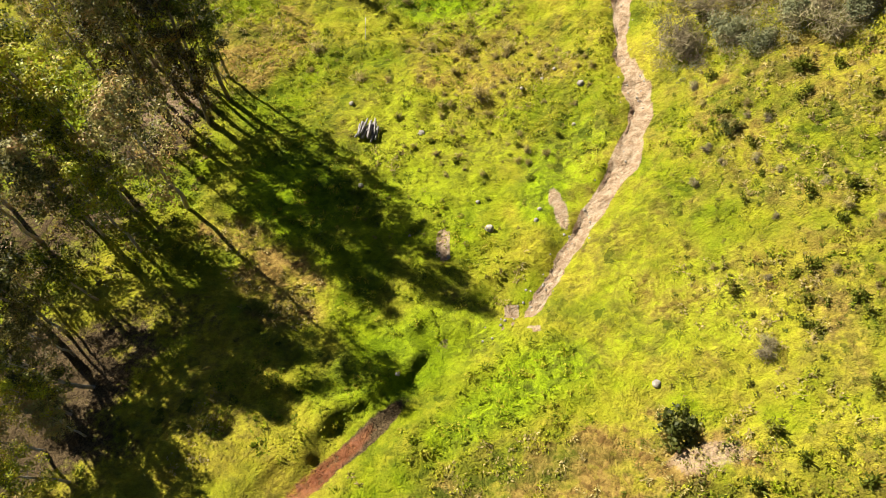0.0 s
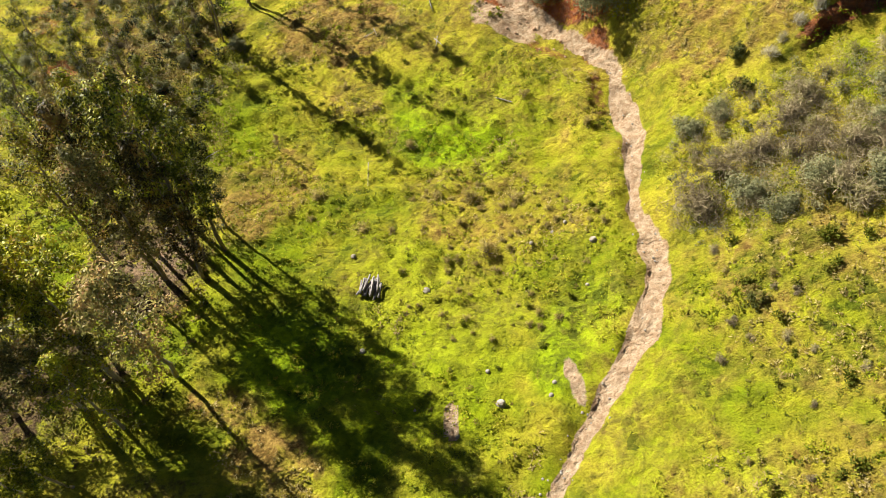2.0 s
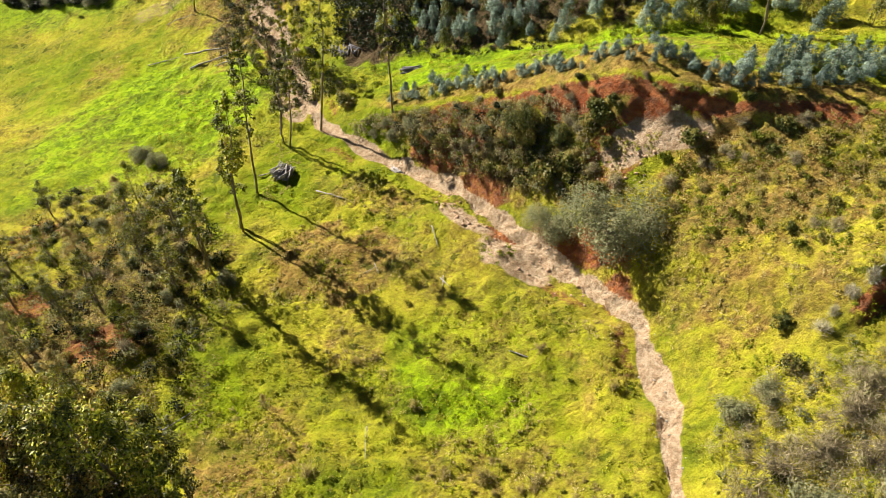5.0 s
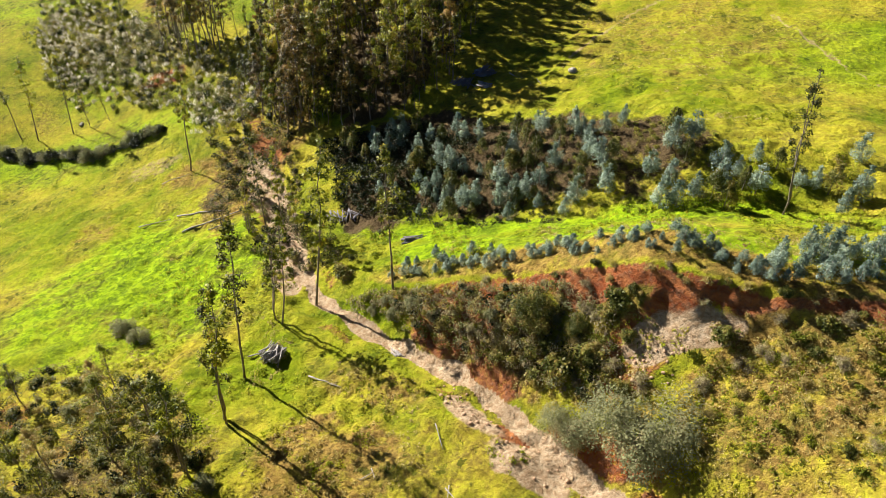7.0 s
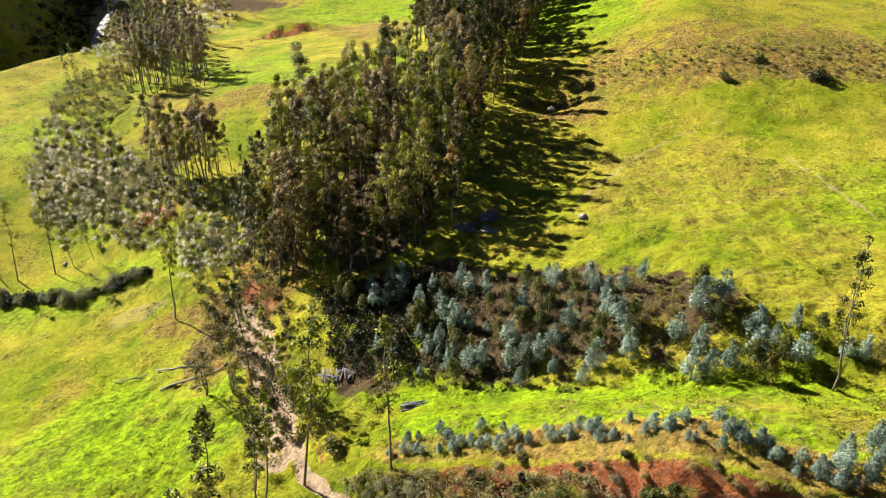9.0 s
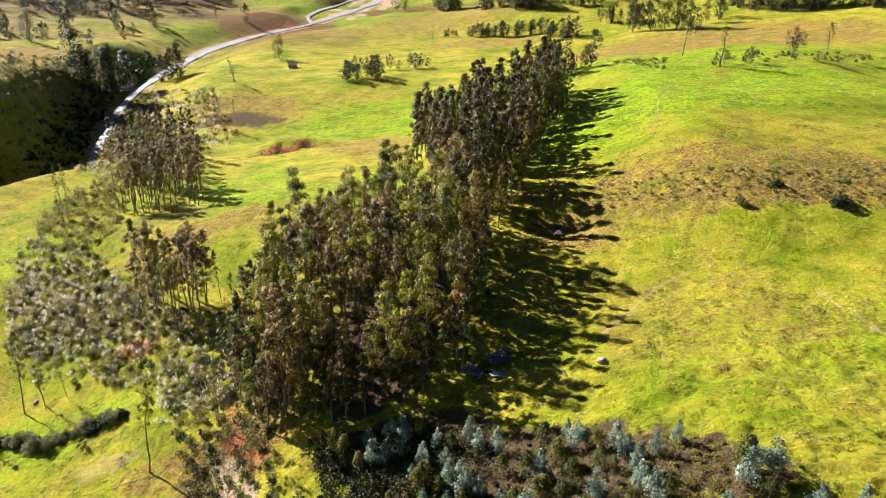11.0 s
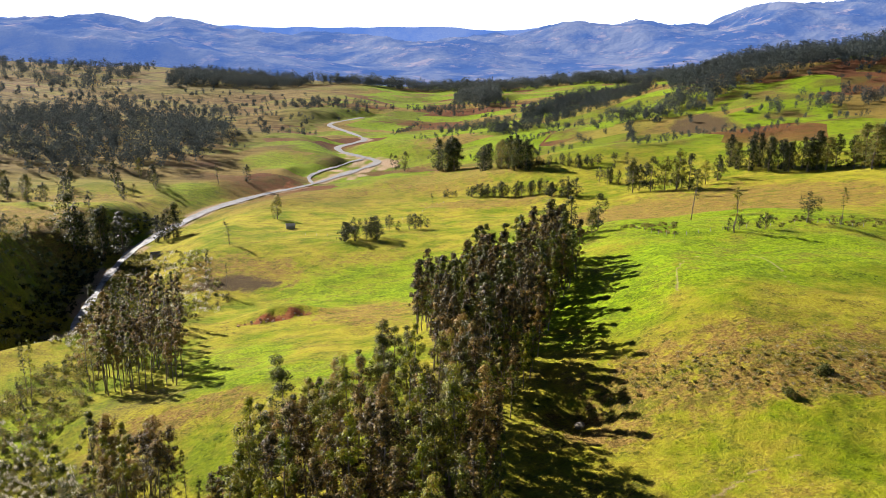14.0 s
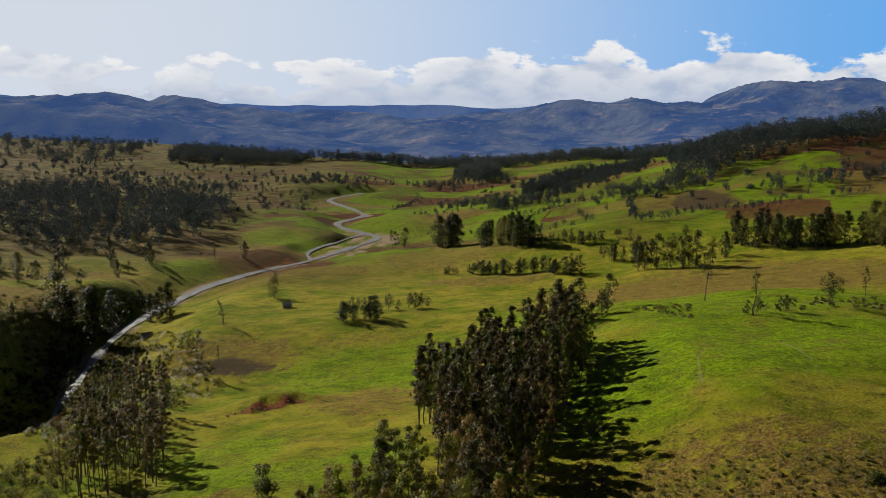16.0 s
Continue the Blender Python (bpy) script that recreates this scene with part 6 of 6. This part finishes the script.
for cx, cy, rx, ry, n, lab in [(110, 1020, 45, 30, 40, "clump of dark trees in the valley"), (60, 1180, 50, 40, 36, "clump of dark trees in the valley"), (210, 1120, 60, 60, 60, "dark copse on the field slope"), (235, 900, 60, 30, 50, "dark copse on the field slope"),
                               (-330, 1120, 60, 25, 30, "dark copse in the dry fields"), (-500, 1480, 160, 60, 70, "dark copse in the dry fields"), (-180, 1560, 110, 60, 60, "dark copse along the valley"), (60, 1560, 110, 70, 60, "dark copse along the valley"), (360, 800, 70, 20, 30, "copse beside ploughed fields")]:
    woods("far_copse", spots_in([(cx + rx * math.cos(a), cy + ry * math.sin(a)) for a in np.linspace(0, 6.28, 12, endpoint=False)], n, 5, 9, 18, 0.26), lab)


# ---- grass ----
def tussocks(name, n, box, mat, size, label, keep, seed, blades=16):
    g = np.random.default_rng(seed)
    X, Y = g.uniform(box[0], box[1], n), g.uniform(box[2], box[3], n)
    m = keep(X, Y, g)
    X, Y = X[m], Y[m]
    Z = ats(X, Y)
    k = len(X)
    r = size * g.uniform(0.5, 1.5, k)
    V, F = leaf_quads(np.stack([X, Y, Z], 1), r, np.full(k, blades), size * 0.7, size * 0.30, g, -0.4, 0.55, 0.35)
    ob = new(name, mesh_of(name, V, F, mat))
    tagged(ob, label, "grass", kind="stuff")


def off_track(X, Y):
    d, _, _ = along(RAVINE, X, Y)
    e, _, _ = along(SCARP, X, Y)
    return (d > 1.7) & (e > 2.6)


tussocks("grass", 15000, (-46, 50, -8, 128), M_GRASS, 0.42, "bright green pasture grass in tussocks", lambda X, Y, g: off_track(X, Y) & (blobs(X, Y, LITTER_SHADE_SPOTS) < 0.4) & (value_noise(X, Y, 5, 71) > 0.0), 3, 18)
tussocks("dry_grass", 11000, (-46, 50, -8, 128), M_STRAW, 0.42, "straw-coloured dry grass tussocks", lambda X, Y, g: off_track(X, Y) & (blobs(X, Y, DRY_SPOTS) + 0.6 * value_noise(X, Y, 6, 72) > 0.45), 4, 18)
tussocks("grass", 6000, (-110, 95, 125, 260), M_GRASS, 0.45, "bright green meadow grass in tussocks", lambda X, Y, g: (blobs(X, Y, LITTER_SHADE_SPOTS) < 0.4) & (value_noise(X, Y, 7, 73) > 0.1), 5, 12)
tussocks("dry_grass", 5000, (-80, 100, 125, 230), M_STRAW, 0.40, "dry meadow grass in tussocks", lambda X, Y, g: (blobs(X, Y, DRY_SPOTS) + 0.5 * value_noise(X, Y, 8, 74) > 0.55), 6, 12)


# ---- logs, stones, fences, hut ----
def log_mesh(length, r, mat, seed):
    g = np.random.default_rng(seed)
    k = np.linspace(0, 1, 4)
    p = np.stack([(k - 0.5) * length, 0.03 * length * g.normal(0, 0.4, 4), 0.02 * g.normal(0, 1, 4)], 1)
    return join_tubes("log", [tube(p, r * (1 - 0.35 * k), 8)], mat)


def log_pile(x, y, turn, n, length, mat, label, rows=4, spread=1.6, mess=9):
    """A heap of cut poles lying on one another."""
    ob = new("log_pile")
    ob.matrix_basis = Matrix.Translation((x, y, at(x, y))) @ Matrix.Rotation(radians(turn), 4, "Z")
    tagged(ob, label, "log pile")
    meshes = [log_mesh(length, 0.11, mat, 900 + q) for q in range(4)]
    per = max(1, n // rows)
    for q in range(n):
        row, col = q // per, q % per
        m = pose(rng.normal(0, 0.18), (col - (per - 1) / 2) * spread / per + rng.normal(0, 0.12), 0.10 + row * 0.17, rng.uniform(0, 360), rng.normal(0, 5), rng.normal(0, mess))
        part("log", meshes[q % 4], ob, "", m @ Matrix.Diagonal((rng.uniform(0.8, 1.1), 1, 1, 1)))


log_pile(-7.6, 40.4, 78, 26, 1.7, M_LOG, "heap of weathered grey cut poles in the grass", 4, 1.9)
log_pile(-23.3, 99.8, 60, 44, 2.6, M_LOG, "large heap of pale cut poles by the trees", 5, 2.4, 14)
log_pile(2.1, 156, 75, 26, 3.0, M_LOG_DARK, "dark heap of felled poles at the forest edge", 3, 3.0, 24)
log_pile(6, 158.7, 35, 30, 3.4, M_LOG_DARK, "blue-grey heap of felled poles at the forest edge", 4, 2.6, 20)
log_pile(5.8, 154.1, 160, 14, 2.4, M_LOG, "low heap of pale poles at the forest edge", 2, 1.6)
log_pile(-7.5, 98.0, 130, 8, 1.8, M_LOG, "few pale poles dropped beside the track", 2, 0.9)
log_pile(-17.0, 130.0, 100, 26, 3.2, M_LOG_DARK, "tangle of felled poles under young trees", 3, 5.0, 40)
log_pile(-5.5, 120.2, 15, 12, 4.0, M_LOG_DARK, "row of felled poles along the bright strip", 2, 1.2)
log_pile(-24.3, 122.3, 80, 8, 2.0, M_LOG, "short pale poles on bare soil", 2, 1.2)


def fallen(x0, y0, x1, y1, r, label, mat=M_LOG):
    L = math.hypot(x1 - x0, y1 - y0)
    g = np.random.default_rng(int(L * 100))
    k = np.linspace(0, 1, 7)
    r = r * 0.75
    za, zb = at(x0, y0) + r + 0.1, at(x1, y1) + r + 0.1
    P = [(x0 + (x1 - x0) * t, y0 + (y1 - y0) * t, max(za + (zb - za) * t, at(x0 + (x1 - x0) * t, y0 + (y1 - y0) * t) + r * 0.6) + 0.02 * g.normal()) for t in k]
    ob = new("fallen_pole", join_tubes("fallen_pole", [tube(P, r * (1 - 0.5 * k), 8)], mat))
    tagged(ob, label, "fallen log")


for a in [(-18.2, 95.4, -13.8, 92.6, 0.13), (-27, 100.5, -22.5, 101.2, 0.12), (-48, 140.3, -39, 138.3, 0.2), (-45.5, 134.6, -35.2, 136.5, 0.22), (-40.5, 133.2, -37.2, 133.4, 0.14), (-55, 139.5, -49, 139.8, 0.12),
          (-9.0, 58.5, -8.8, 54.5, 0.07), (-1.6, 77.0, -0.6, 75.4, 0.09), (-1.2, 77.2, -1.4, 75.6, 0.09), (-2.6, 84.5, -1.8, 81.4, 0.09), (-10.5, 79.0, -9.2, 79.8, 0.08), (-9.4, 80.4, -8.9, 79.0, 0.07), (5.6, 66.2, 7.4, 65.0, 0.1), (-30, 58, -26.6, 61, 0.12),
          (-54, 151.5, -48.5, 151.9, 0.1), (14.5, 152.4, 15.0, 149.6, 0.08), (10.2, 156, 11.4, 153.8, 0.08)]:
    fallen(*a, "pale weathered pole lying in the grass")


def stone(x, y, r, mat=M_STONE, label="pale boulder lying in the grass", flat=0.7):
    g = np.random.default_rng(int(abs(x * 91 + y * 17)))
    bm = bmesh.new()
    bmesh.ops.create_icosphere(bm, subdivisions=2, radius=r)
    for v in bm.verts:
        q = v.co.copy()
        v.co = q * (1 + 0.22 * noise.noise(q / r * 1.3 + Vector((x, y, 0))) + 0.08 * noise.noise(q / r * 4 + Vector((y, x, 0))))
        v.co.z *= flat
    me = bpy.data.meshes.new("boulder")
    bm.to_mesh(me)
    bm.free()
    me.materials.append(mat)
    ob = new("boulder", me)
    ob.matrix_basis = pose(x, y, at(x, y) + r * 0.25, 0, 0, g.uniform(0, 360))
    tagged(ob, label, "stone", "boulders in the grass")


for x, y, r in [(4.1, 27.3, 0.42), (-2.2, 39.8, 0.38), (13.7, 44.0, 0.36), (-7.8, 32.9, 0.28), (-3.0, 27.0, 0.14), (8.2, 27.8, 0.22), (8.6, 29.0, 0.20), (3.2, 30.6, 0.2), (15.3, 11.7, 0.32), (20.3, 151.4, 0.75), (-9.6, 44.5, 0.26),
                (-82.2, 183.6, 0.6), (11.5, 47, 0.22), (10.2, 46, 0.2), (0.5, 24.5, 0.18), (-3.5, 13.4, 0.2), (8, 44.5, 0.2), (12.6, 39, 0.2), (23.8, 212.5, 1.1)]:
    stone(x, y, r)
for x, y in scatter([(-1, 92), (6, 83), (14, 73), (18, 70), (15, 69), (4, 80), (-4, 90)], 40, 0.7):
    stone(x, y, rng.uniform(0.10, 0.26), M_STONE_RED, "reddish stone washed down the ravine")
for k in range(70):
    t = rng.uniform(0, 1)
    x = float(np.interp(t, (0, 0.2, 0.4, 0.5, 0.65, 0.85, 1), (3, 9.5, 15.5, 18.5, 18, 19.2, 18.4)) + rng.normal(0, 0.7))
    y = float(np.interp(t, (0, 0.2, 0.4, 0.5, 0.65, 0.85, 1), (16, 22.5, 32, 39.6, 46.5, 57, 67)))
    stone(x, y, float(rng.uniform(0.05, 0.13)), M_STONE, "loose stone on the dirt track")
for x, y in scatter([(-72, 327), (-50, 337), (-50, 340), (-70, 331)], 14, 1.6):
    stone(x, y, float(rng.uniform(0.3, 0.65)), M_STONE_RED, "brown rock on the eroded knoll")
for x, y in scatter([(14, 84), (20, 82), (22, 85), (16, 88)], 26, 0.7):
    stone(x, y, rng.uniform(0.10, 0.24), M_STONE_RED, "reddish stone fallen from the scarp")


def hut(x, y, turn):
    """A small white-walled shed with a pitched sheet roof."""
    ob = new("field_hut")
    ob.matrix_basis = Matrix.Translation((x, y, at(x, y))) @ Matrix.Rotation(radians(turn), 4, "Z")
    tagged(ob, "small white-walled hut with pitched roof in pasture", "hut")
    bm = bmesh.new()
    bmesh.ops.create_cube(bm, size=1, matrix=Matrix.Translation((0, 0, 1.1)) @ Matrix.Diagonal((5.0, 3.4, 2.4, 1)))
    bmesh.ops.bevel(bm, geom=bm.edges[:], offset=0.04, segments=1)
    me = bpy.data.meshes.new("wall")
    bm.to_mesh(me)
    bm.free()
    me.materials.append(M_STONE)
    part("wall", me, ob, "whitewashed wall")
    v = [(-2.8, -2.1, 2.2), (2.8, -2.1, 2.2), (2.8, 0, 3.2), (-2.8, 0, 3.2), (-2.8, 2.1, 2.2), (2.8, 2.1, 2.2)]
    v += [(a, b, c + 0.1) for a, b, c in v]
    f = [(0, 1, 2, 3), (3, 2, 5, 4), (6, 9, 8, 7), (9, 10, 11, 8), (0, 6, 7, 1), (4, 5, 11, 10), (0, 3, 9, 6), (3, 4, 10, 9), (1, 7, 8, 2), (2, 8, 11, 5)]
    part("roof", mesh_mixed("roof", v, f, M_LOG, False), ob, "grey sheet roof")


hut(-88, 526, 15)
hut(-156, 490, 40)


def fence(line, gap, label, h=1.3):
    """Posts along a field edge, each a part of its own."""
    ob = new("fence")
    tagged(ob, label, "fence")
    bm_post = join_tubes("post", [tube([(0, 0, -0.3), (0.02, 0, h * 0.5), (0, 0.03, h)], (0.09, 0.08, 0.06), 6)], M_LOG)
    for (ax, ay), (bx, by) in zip(line[:-1], line[1:]):
        n = max(1, int(math.hypot(bx - ax, by - ay) / gap))
        for k in range(n):
            x, y = ax + (bx - ax) * k / n, ay + (by - ay) * k / n
            part("post", bm_post, ob, "", pose(x, y, at(x, y), rng.normal(0, 3), rng.normal(0, 3), rng.uniform(0, 360)))


fence([(-75, 500), (-42, 487), (-12, 575), (11, 637), (98, 592)], 6.0, "line of wooden posts along the pasture edge")
fence([(67, 330), (72, 314), (90, 321), (142, 324)], 4.0, "line of wooden posts between green meadows")
